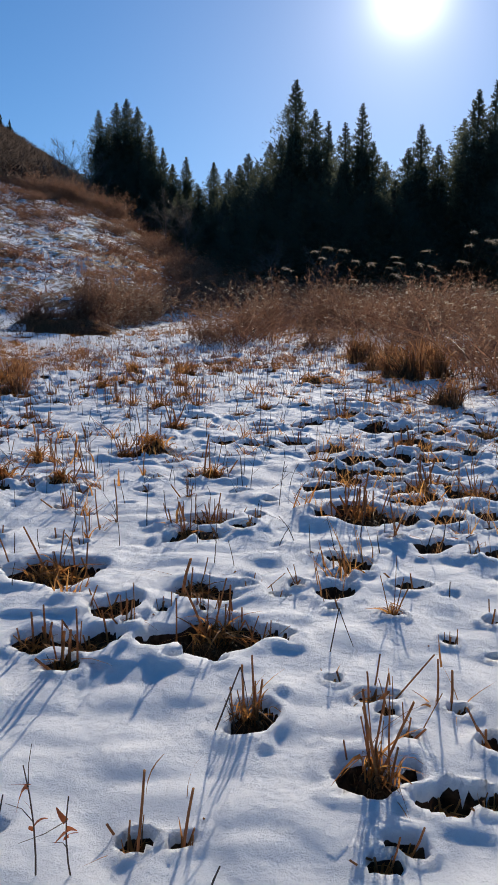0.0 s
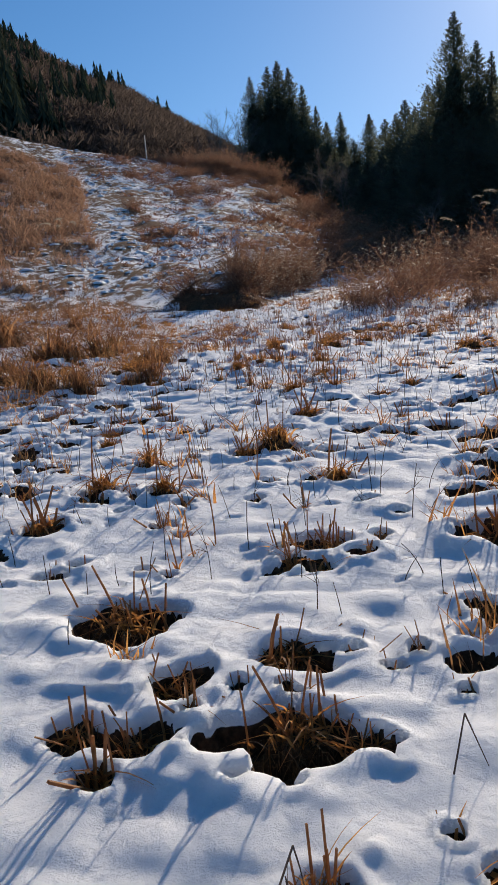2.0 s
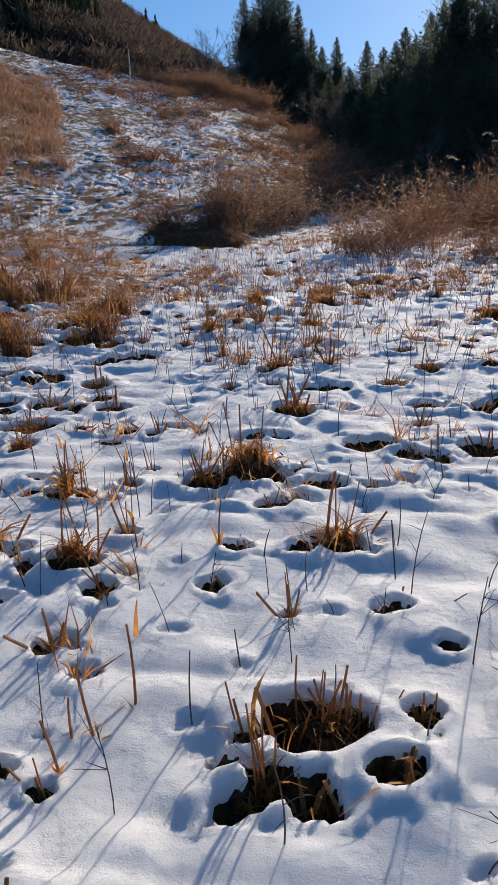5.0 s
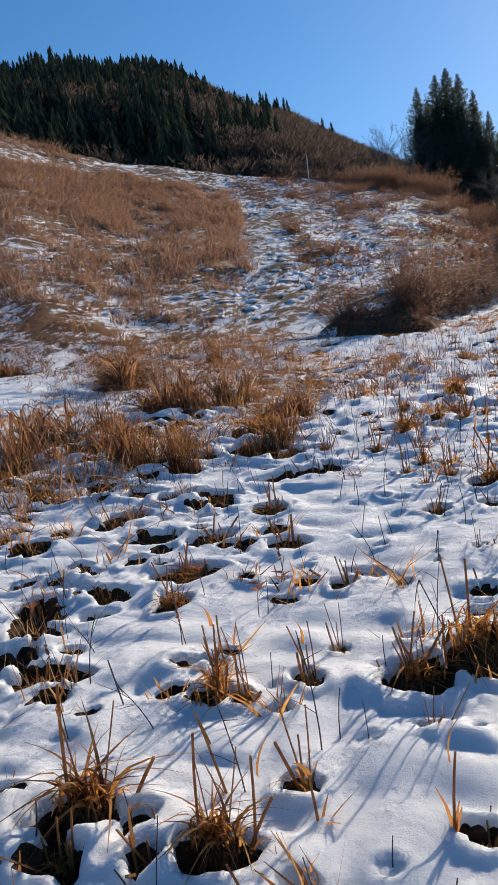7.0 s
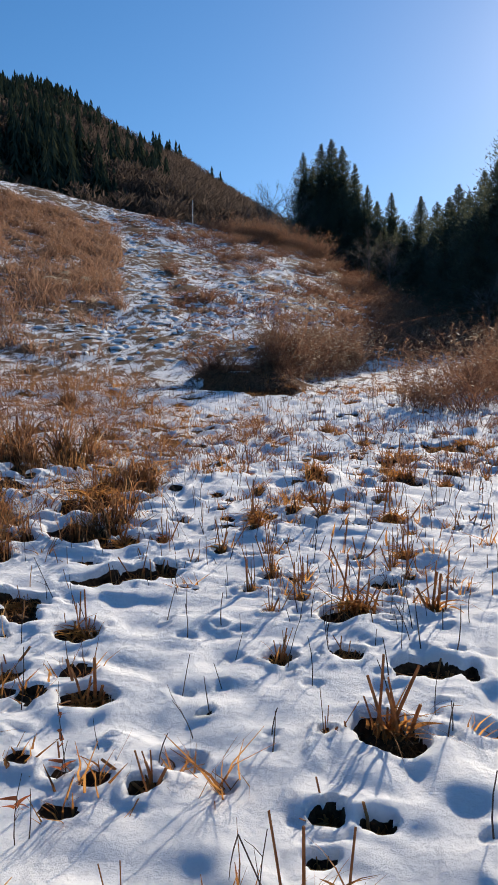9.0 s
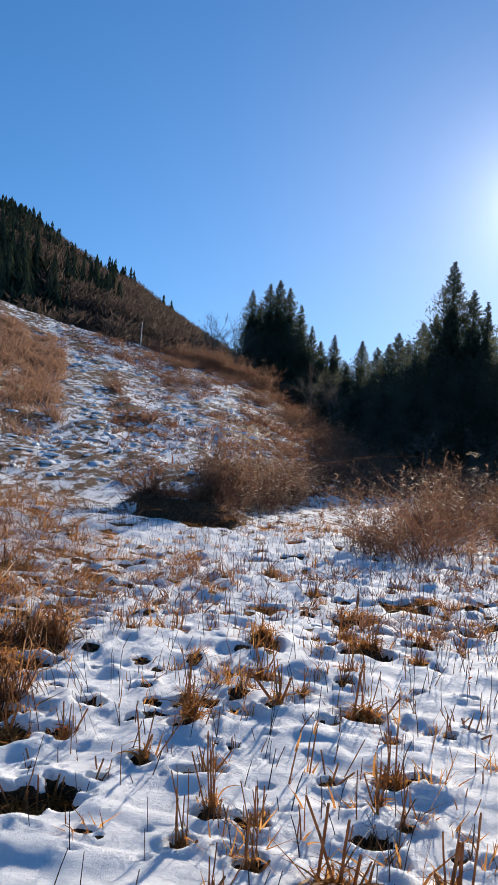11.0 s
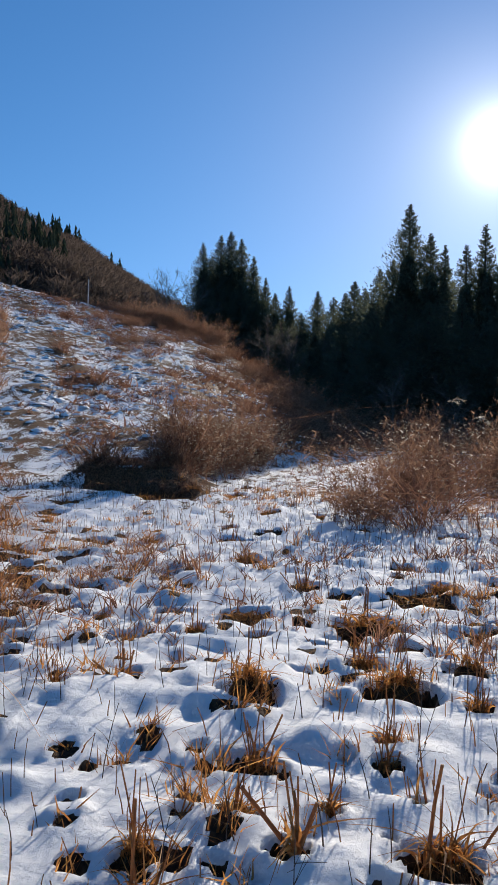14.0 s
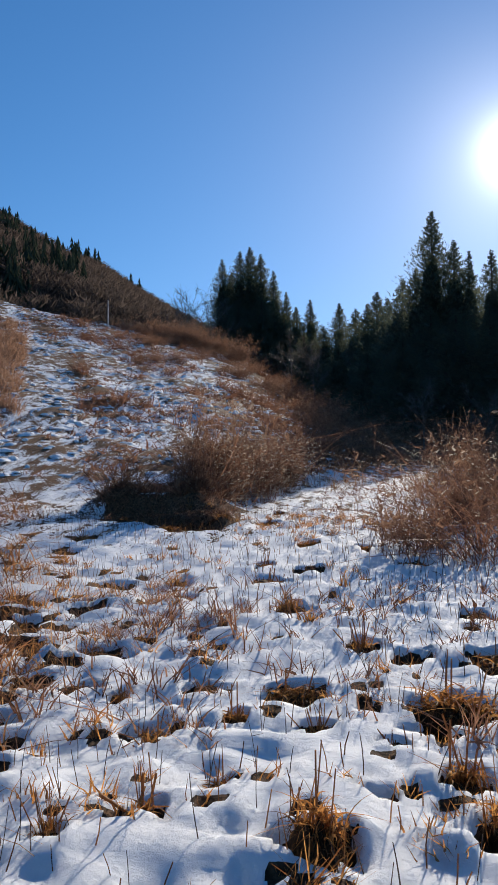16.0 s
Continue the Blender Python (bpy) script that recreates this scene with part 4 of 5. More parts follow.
lid = np.arange(n)[:, None] * (m * rings) + 2 * m
lids = np.concatenate([lid + [0, 1, 2, 3], lid + [0, 3, 4, 5]])
lumps_mesh = raw_mesh("snow_lumps", lump.reshape(-1, 3), np.concatenate([sides, lids]), GROUND, True)
lumps_mesh.attributes.new("snow", "FLOAT", "POINT").data.foreach_set("value", np.full(n * m * rings, 0.97, np.float32))
tagged(new("snow_lumps", lumps_mesh), "lumps of snow lying between the grass tussocks of the slope", "snow", kind="stuff")
x, y = scatter(800, 87, -22, 0, 23, 80, lambda a, d, v, q: (v > -0.2 + q * 0.7) & (d < np.interp(a, AZ, CREST) + 2) & (d > np.interp(a, AZ, FOOT) + 2) & (np.abs(a + 20.5 + 0.03 * (d - 40)) > 1.2))
grass("slope_bushes", "rounded brown bushes of dead weeds on the snowy slope", x, y, BRUSH, 0.95, 0.04, 24, 0.2, 0.55, 89, 0.6, 3, 1.2)
x, y = scatter(2900, 85, -45, 14, 7, 25, lambda a, d, v, q: v > -0.15 + q * 0.7)
grass("field_edge_grass", "tawny dead grass tufts at the foot of the slope", x, y, BRUSH, 0.32, 0.012, 13, 0.055, 0.4, 86, 0.5, 3)


def right_bed(n, seed):
    r = np.random.default_rng(seed)
    x = -1.5 + 12 * r.random(n)
    y = 7.5 + 24 * r.random(n)
    edge = np.interp(y, [7.5, 9, 13, 17.5, 18.5, 21, 24, 32], [2.9, 2.6, 3.0, 2.6, -0.9, -0.9, -0.6, 0.2])
    ok = x > edge + 0.5 * value_noise(x, y, 1.2, 91) + 0.4 * r.random(n)
    gap = (np.abs(x - 1.5 - 0.15 * (y - 19)) < 0.55 + 0.3 * value_noise(x, y, 1.0, 96)) & (y < 24)
    ok &= ~gap & (value_noise(x, y, 0.9, 97) + 0.7 * r.random(n) > -0.2)
    return x[ok], y[ok]


x, y = right_bed(3000, 92)
grass("field_reeds", "reddish-brown dead reeds and weeds beside the field", x, y, BRUSH, 1.15, 0.014, 8, 0.1, 0.48, 93, 0.8, 4, 3.0)
x, y = right_bed(110, 94)
grass("tall_field_reeds", "tall pale dead reed stems beside the field", x, y, REED_PALE, 1.7, 0.005, 3, 0.1, 0.12, 95, 0.12)

x, y = scatter(420, 106, -3, 24, 22, 36, lambda a, d, v, q: v > -0.3 + 0.6 * q)
grass("arching_reeds", "long pale arching grass stems before the cedars", x, y, REED_PALE, 1.5, 0.012, 9, 0.2, 0.35, 107, 0.7, 6, 0.5)


# ---- bare shrubs ----
def shrub_mesh(seed, twigs, mat_name="shrub_twigs"):
    r = np.random.default_rng(seed)
    base = r.normal(size=(twigs, 3)) * (0.28, 0.28, 0)
    way = up(twigs, 0.36, r)
    L = 0.22 + 0.8 * r.random(twigs) ** 1.6
    bend = flat_random(twigs, 0.3, r)
    main = tubes(base, way, L, 0.005 + 0.005 * r.random(twigs), bend, 3, 0.3, 3)
    subs = 12
    s = 0.2 + 0.8 * r.random((twigs, subs))
    P = base[:, None] + unit(way)[:, None] * (L[:, None] * s)[..., None] + bend[:, None] * (L[:, None] * s * s)[..., None]
    P = P.reshape(-1, 3)
    n = len(P)
    w2 = np.repeat(unit(way), subs, 0) + r.normal(size=(n, 3)) * 0.75
    L2 = 0.06 + 0.2 * r.random(n) ** 1.5
    fine = ribbons(P, w2, L2, 0.006 * np.ones(n), flat_random(n, 0.4, r), 2, 0.3, r)
    tips = P + unit(w2) * (L2 * (0.4 + 0.6 * r.random(n)))[:, None]
    buds = ribbons(tips, up(n, 1.2, r), 0.025 + 0.05 * r.random(n), 0.012 + 0.016 * r.random(n), flat_random(n, 0.5, r), 1, 0.3, r)
    return join(main, fine, buds)


SHRUBS = []
for seed in (101, 102, 103):
    ob = thing("bare_shrub", "leafless brown shrub of fine twigs", "shrub", "bare shrubs on the slope")
    part("branchwork", raw_mesh("shrub_branchwork", *shrub_mesh(seed, 60), TWIG), ob)
    SHRUBS.append(ob)


def plant_shrub(i, x, y, tall, wide):
    m = Matrix.LocRotScale((x, y, float(height(x, y)[0]) - 0.05), Euler((0, 0, x * 3 + y)), (wide, wide, tall))
    put(SHRUBS[i], m)


r_sh = np.random.default_rng(104)
for i in range(28):                      # thicket above the ditch, thinning out up the flank
    k = r_sh.random()
    plant_shrub(i % 3, -5.0 + 0.5 * r_sh.random() + 2.2 * k * r_sh.random(), 23.6 + 10.0 * k ** 1.3, 0.8 + 2.2 * r_sh.random() ** 1.4, 0.55 + 0.45 * r_sh.random())
for i in range(130):                      # crest of the slope and the shoulder below the cedars
    a = -17 + 18 * r_sh.random()
    d = np.interp(a, AZ, CREST) * (0.6 + 0.46 * r_sh.random() ** 0.55)
    x, y = polar(a, d)
    t = (0.7 + 1.2 * r_sh.random() ** 1.5) * (0.6 if d < 55 else 1)
    plant_shrub(i % 3, x, y, t, t * 1.1)
for i in range(34):                      # brown thicket standing along the crest
    a = -15.4 + 7.2 * r_sh.random()
    x, y = polar(a, np.interp(a, AZ, CREST) * (0.95 + 0.06 * r_sh.random()))
    t = 1.5 + 1.8 * r_sh.random()
    plant_shrub(i % 3, x, y, t, t * 0.8)
for i in range(50):                      # dark scrub in the valley below the cedars
    a = -4 + 26 * r_sh.random()
    d = 34 + 24 * r_sh.random()
    x, y = polar(a, d)
    t = 0.8 + 1.2 * r_sh.random() + 0.05 * (d - 34)
    plant_shrub(i % 3, x, y, t, t * 1.2)


# ---- pampas grass ----
def pampas_plant(seed):
    r = np.random.default_rng(seed)
    ob = thing("pampas_grass", "dry pampas grass with a pale feathery plume", "grass", "pampas plumes")
    lean = np.array([[0.22, 0, 1.0]])
    bend = np.array([[0.12, 0, -0.05]])
    part("stalk", raw_mesh("pampas_stalk", *tubes(np.zeros((1, 3)), lean, [0.9], [0.0035], bend, 5, 0.5, 4), REED_PALE), ob)
    tip = spines(np.zeros((1, 3)), lean, [0.9], bend, 1)[0, 1]
    n = 70
    s = r.random(n)
    P = tip + np.stack([s * 0.1, np.zeros(n), s * 0.05 - s * s * 0.06], -1) - (0.02, 0, 0.02)
    way = np.stack([0.9 + 0.25 * r.normal(size=n), 0.25 * r.normal(size=n), 0.1 - 0.5 * s + 0.25 * r.normal(size=n)], -1)
    part("plume", raw_mesh("pampas_head", *ribbons(P, way, 0.022 + 0.03 * r.random(n), 0.003 * np.ones(n), flat_random(n, 0.4, r), 2, 0.2, r), PLUME), ob, "pale silky seed plume")
    bn = 8
    part("foliage", raw_mesh("pampas_leaves", *ribbons(r.normal(size=(bn, 3)) * (0.02, 0.02, 0), up(bn, 0.25, r), 0.25 + 0.2 * r.random(bn), 0.004 * np.ones(bn), flat_random(bn, 0.5, r), 4, 0.1, r), REED), ob)
    return ob


PAMPAS = [pampas_plant(111), pampas_plant(112)]
r_pa = np.random.default_rng(113)
spots = [(-0.3 + 9 * r_pa.random() ** 0.8, 18.0 + 7 * r_pa.random(), 1.6 + 1.6 * r_pa.random()) for _ in range(34)]
spots += [(0.5 + 5 * r_pa.random(), 21 + 6 * r_pa.random(), 2.4 + 0.5 * r_pa.random()) for _ in range(8)]
spots += [(-10.2 + 2.2 * r_pa.random(), 19.3 + 1.5 * r_pa.random(), 2.7 + 0.4 * r_pa.random()) for _ in range(5)]
for i, (x, y, t) in enumerate(spots):
    m = Matrix.LocRotScale((x, y, float(height(x, y)[0]) - 0.03), Euler((0, r_pa.normal() * 0.12, r_pa.normal() * 0.9)), (t, t, t))
    put(PAMPAS[i % 2], m)

# ---- marker pole on the crest ----
x, y = polar(-17.6, 72)
pole = thing("marker_pole", "thin pale pole standing on the crest of the slope", "pole")
pole.matrix_basis = Matrix.Translation((x, y, float(height(x, y)[0]) - 0.2))
part("shaft", raw_mesh("pole_shaft", *tubes(np.zeros((1, 3)), np.array([[0.03, 0, 1.0]]), [2.6], [0.11], np.zeros((1, 3)), 3, 0.85, 8), POLE, True), pole)
part("cap", raw_mesh("pole_cap", *tubes(np.array([[0.078, 0, 2.58]]), np.array([[0.03, 0, 1.0]]), [0.1], [0.13], np.zeros((1, 3)), 1, 0.9, 4), POLE), pole)


# ---- tufts in the hollows ----
def tussock_crown(r, reach, rise):
    """The dark root stock of a tuft: a lumpy mound, steep in front."""
    m, rings = 14, 6
    a = np.linspace(0, 2 * math.pi, m, endpoint=False)[None]
    e = np.linspace(0, 1.35, rings)[:, None]
    lump = 1 + 0.16 * np.sin(2 * a + r.random() * 6) + 0.1 * np.sin(5 * a + r.random() * 6) + 0.07 * r.normal(size=(rings, m))
    x = reach * 0.92 * np.cos(a) * np.cos(e) ** 0.7 * lump
    y = reach * (0.34 + 0.5 * np.sin(a) * np.cos(e) ** 0.7 * lump)
    z = np.broadcast_to(rise * np.sin(e), x.shape) * (1 + 0.12 * r.normal(size=x.shape)) - 0.02
    v = np.stack([x, y, z], -1).reshape(-1, 3)
    k = np.arange(rings - 1)[:, None] * m + np.arange(m)[None]
    k2 = np.arange(rings - 1)[:, None] * m + (np.arange(m)[None] + 1) % m
    quads = np.stack([k, k2, k2 + m, k + m], -1).reshape(-1, 4)
    t = (rings - 1) * m + np.arange(m)
    lid = np.stack([t[:7], t[1:8], t[7:][::-1][:7], t[np.r_[0, 13, 12, 11, 10, 9, 8]]], -1)[1:6:2]
    return v, np.concatenate([quads, lid])


def tuft(seed, stalks, blades, mound, label, reach, rise, blade_mat=None, tall=0.2):
    """A tuft for a hollow of half width reach: dark root stock, cut stalks on it, drooping leaf blades, matted grass."""
    r = np.random.default_rng(seed)
    ob = thing("grass_tuft", label, "grass tuft", "stubble tufts in the snow")
    stock = tussock_crown(r, reach, rise)
    b = r.normal(size=(stalks, 3)) * (0.4, 0.14, 0) + (0, 0.42, 0)
    b[:, 2] = 0.35 * rise / reach
    way = up(stalks, 0.22, r)
    way[::3] = up(len(way[::3]), 0.55, r)
    w = 0.0055 + 0.0075 * r.random(stalks) ** 1.3
    L, bend = tall * (0.3 + 1.0 * r.random(stalks) ** 1.3), flat_random(stalks, 0.07, r)
    for i in range(stalks):
        part("stalk", raw_mesh("tuft_stalk", *tubes(b[i:i + 1] * reach, way[i:i + 1], L[i:i + 1], w[i:i + 1], bend[i:i + 1], 3, 0.75, 4), STALK), ob)
    b = r.normal(size=(blades, 3)) * (0.42, 0.18, 0) + (0, 0.36, 0)
    b[:, 2] = (0.55 + 0.4 * r.random(blades)) * rise / reach
    part("dead_foliage", raw_mesh("tuft_blades", *ribbons(b * reach, up(blades, 0.35, r), 0.035 + tall * (0.14 + 0.55 * r.random(blades)), 0.005 + 0.009 * r.random(blades), flat_random(blades, 0.75, r) - (0, 0, 0.4), 5, 0.1, r), blade_mat or BLADE), ob, "fresh green grass blades" if blade_mat else "curled orange-brown leaf blades")
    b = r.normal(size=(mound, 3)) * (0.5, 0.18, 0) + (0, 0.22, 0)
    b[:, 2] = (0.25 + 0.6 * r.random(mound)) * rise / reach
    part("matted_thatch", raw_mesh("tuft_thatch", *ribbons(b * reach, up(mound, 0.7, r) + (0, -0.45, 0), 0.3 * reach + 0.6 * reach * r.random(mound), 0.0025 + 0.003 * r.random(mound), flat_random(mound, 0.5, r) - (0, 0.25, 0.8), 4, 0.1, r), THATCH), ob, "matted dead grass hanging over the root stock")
    part("root_stock", raw_mesh("tuft_stock", *stock, PEAT, True), ob, "dark brown matted root stock")
    return ob


STALKY, LEAFY_TUFT, HOLLOW = "tuft of cut straw-brown stalks in a dark melted hollow", "clump of curled orange-brown dead grass in a melted hollow", "few cut stalks in a wide dark melted hollow"
KINDS = {
    "n": ([tuft(120 + i, 4 + i, 8 + 3 * i, 12, "small " + STALKY, 0.045, 0.05) for i in range(4)], [tuft(130 + i, 11 + 2 * i, 30 + 7 * i, 44, STALKY, 0.1, 0.08) for i in range(4)], [tuft(134 + i, 22 + 3 * i, 60 + 10 * i, 90, "large " + STALKY, 0.19, 0.11) for i in range(2)]),
    "c": ([tuft(140 + i, 2 + i, 26 + 5 * i, 16, "small " + LEAFY_TUFT, 0.045, 0.05) for i in range(3)], [tuft(145 + i, 7 + i, 80 + 16 * i, 50, LEAFY_TUFT, 0.1, 0.09) for i in range(3)], [tuft(148 + i, 12 + 3 * i, 170 + 20 * i, 90, "large " + LEAFY_TUFT, 0.19, 0.125) for i in range(2)]),
    "d": ([tuft(150 + i, 3 + i, 9, 18, "small, " + HOLLOW, 0.05, 0.055) for i in range(2)], [tuft(153 + i, 9 + 2 * i, 34 + 6 * i, 80, HOLLOW, 0.1, 0.075) for i in range(3)], [tuft(156 + i, 17 + 3 * i, 70, 140, "large, " + HOLLOW, 0.19, 0.085) for i in range(2)]),
    "g": ([tuft(158, 2, 40, 12, "tuft of green grass showing through the snow", 0.05, 0.03, GREEN, 0.12)],) * 3,
}
r_tu = np.random.default_rng(150)
for x, y, r, h, k in TUFTS:
    size = (r >= 0.068) + (r >= 0.145)
    kinds = KINDS[k][size]
    s = min(max(r / (0.045, 0.1, 0.19)[size], 0.7), 1.5)
    m = Matrix.LocRotScale((x, y, float(height(x, y)[0]) - 0.01), Euler((0, 0, r_tu.normal() * 0.5)), (s, s, min(max(h / 0.16, 0.65), 1.75)))
    put(kinds[r_tu.integers(len(kinds))], m)
for ob in (ob for pair in KINDS.values() for kinds in pair for ob in kinds):        # any kind not drawn by chance stands in a hollow too
    if ob.name not in set_down:
        put(ob, Matrix.Translation((-0.17, 2.99, float(height(-0.17, 2.99)[0]))))

x, y = -5.3 + 3.4 * r_sh.random(520), 22.6 + 7.6 * r_sh.random(520)
keep = (y > 23.6 - 0.55 * (x + 6.0)) & (x + 4.75 < 0.2 * (y - 23.5)) & (value_noise(x, y, 0.8, 53) + 0.7 * r_sh.random(520) > 0.45)
x, y = x[keep], y[keep]
grass("ditch_brush", "tangled brown dead grass on the bank of the ditch", x, y, BRUSH, 2.0, 0.014, 8, 0.08, 0.34, 97, 0.7, 4, 5.5, 0.15)
x, y = -5.0 + 0.9 * r_sh.random(70) + 1.6 * np.linspace(0, 1, 70), 23.9 + 7.0 * np.linspace(0, 1, 70)
grass("thicket_stems", "tall thin reddish-brown stems standing out of the thicket", x, y, BRUSH, 2.4, 0.012, 8, 0.12, 0.3, 108, 0.55, 5, 4.5, 0.15)
x = -6.5 + 2.3 * r_sh.random(240)
y = 23.6 - 0.55 * (x + 6.8) + 0.6 * r_sh.normal(size=240) + 0.8
grass("ditch_tangle", "dark tangle of dead weeds in the ditch", x, y, BRUSH, 0.75, 0.012, 9, 0.12, 0.4, 99, 0.6, 3, 2.6)
grass("grass_sods", "low orange-brown sods of dead grass poking through the snow", ox, oy, BLADE, 0.22, 0.01, 18, 0.035, 0.35, 88, 0.3, 2)
grass("stubble_tufts", "cut brown stalks in small melted hollows", ux, uy, STALK, 0.3, 0.009, 9, 0.035, 0.22, 25, 0.15, 2)
grass("stubble_leaves", "curled leaves and thatch at the foot of the stubble", ux, uy, BLADE, 0.16, 0.01, 16, 0.04, 0.5, 26, 0.6, 3)
# seed heads that catch the sun over the brush
x, y = right_bed(12000, 98)
k = r_sh.random((2, 2600))
x = np.concatenate([x, -5.1 + 1.3 * k[0] + 1.5 * k[1]])
y = np.concatenate([y, 23.8 + 7.0 * k[1]])
n = len(x)
seeds = ribbons(on_ground(x, y) + np.stack([np.zeros(n), np.zeros(n), 0.1 + 1.3 * r_sh.random(n) ** 1.3], -1), up(n, 1.2), 0.03 + 0.05 * r_sh.random(n), 0.012 + 0.018 * r_sh.random(n), flat_random(n, 0.5), 2, 0.4)
tagged(new("seed_heads", raw_mesh("seed_heads", *seeds, PLUME)), "pale dry seed heads over the brown brush", "seed heads", kind="stuff")
# brushwood over the ditch and among the reeds
for i in range(6):
    plant_shrub(i % 3, -6.6 + 0.5 * i, 23.9 - 0.27 * i + 0.3 * r_sh.random(), 0.4 + 0.3 * r_sh.random(), 0.6 + 0.3 * r_sh.random())
for i in range(90):
    x, y = right_bed(60, 300 + i)
    plant_shrub(i % 3, x[0], y[0], (0.8 + 1.2 * r_sh.random()) * (1.3 if y[0] > 19 else 1), 0.7 + 0.5 * r_sh.random())


# ---- arching reed clumps left of the walk ----
def reed_clump(seed, weeping):
    """A clump 1 m high and half as wide: blades that rise and hang over, upright stalks, inner grass coloured dark as
    shade.
    """
    r = np.random.default_rng(seed)
    ob = thing("reed_clump", "ragged clump of drooping brown dead reeds", "grass clump", "reed clumps")
    heads = r.normal(size=(6, 2)) * 0.24
    high = 0.4 + 0.85 * r.random(6)
    n = 250
    own = r.integers(6, size=n)
    a = r.random(n) * 6.283
    out = np.stack([np.cos(a), np.sin(a), 0 * a], -1)
    b = np.concatenate([heads[own], np.zeros((n, 1))], 1) + out * (0.07 * r.random(n))[:, None]
    drop = r.random(n) < weeping
    L = high[own] * np.where(drop, 1.1 + 1.1 * r.random(n), 0.12 + 0.25 * r.random(n))
    hang = np.where(drop, -0.88 - 0.3 * r.random(n), -0.3 * r.random(n))
    reach = 0.04 + 0.34 * r.random(n) ** 1.4
    part("arching_foliage", raw_mesh("clump_foliage", *ribbons(b, up(n, 0.16, r) + out * (0.2 * r.random(n))[:, None], L, 0.012 + 0.018 * r.random(n), out * reach[:, None] + flat_random(n, 0.16, r) + np.stack([0 * a, 0 * a, hang], -1), 7, 0.1, r), CLUMP), ob)
    # matted inner grass, its brown set dark to read as shade between blades
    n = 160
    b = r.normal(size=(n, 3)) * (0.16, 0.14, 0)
    part("shade_thatch", raw_mesh("clump_thatch", *ribbons(b, up(n, 0.6, r), 0.2 + 0.4 * r.random(n), 0.02 + 0.015 * r.random(n), flat_random(n, 0.6, r), 3, 0.1, r), THATCH), ob, "matted grass inside the clump, coloured dark for its inner shade")
    n = 14
    b = r.normal(size=(n, 3)) * (0.24, 0.2, 0)
    way, L, w, bend = up(n, 0.24, r), 0.15 + 0.4 * r.random(n), 0.009 + 0.005 * r.random(n), flat_random(n, 0.15, r)
    for i in range(n):
        part("stalk", raw_mesh("clump_stalk", *tubes(b[i:i + 1], way[i:i + 1], L[i:i + 1], w[i:i + 1], bend[i:i + 1], 3, 0.7, 4), STALK), ob)
    return ob


REED_CLUMPS = [reed_clump(160 + i, w) for i, w in enumerate((0.9, 0.75, 0.55, 0.85, 0.65))]
spots = list(CLUMP_SPOTS)
spots += [(2.0 + 1.2 * r_cl.random(), 8.0 + 9 * r_cl.random(), 0.15 + 0.1 * r_cl.random(), 0.35 + 0.3 * r_cl.random()) for _ in range(12)]
for i, (x, y, r, h) in enumerate(spots):
    w = 2.3 * r
    put(REED_CLUMPS[i % 5], Matrix.LocRotScale((x, y, float(height(x, y)[0]) - 0.03), Euler((0, 0, r_cl.random() * 6)), (w, w, h * 2.0)))

x, y = -7.6 + 5.4 * r_cl.random(1100), 7.2 + 11 * r_cl.random(1100)
keep = (value_noise(x, y, 1.1, 166) + 0.6 * value_noise(x, y, 0.4, 167) + 0.8 * r_cl.random(1100) > 0.35) & (x < -2.3 - 0.06 * y)
x, y = x[keep], y[keep]
grass("clump_weeds", "thin reddish weed stems and curled leaves between the reed clumps", x, y, CLUMP, 0.5, 0.01, 8, 0.07, 0.35, 168, 0.5, 5, 2.2, 0.35)


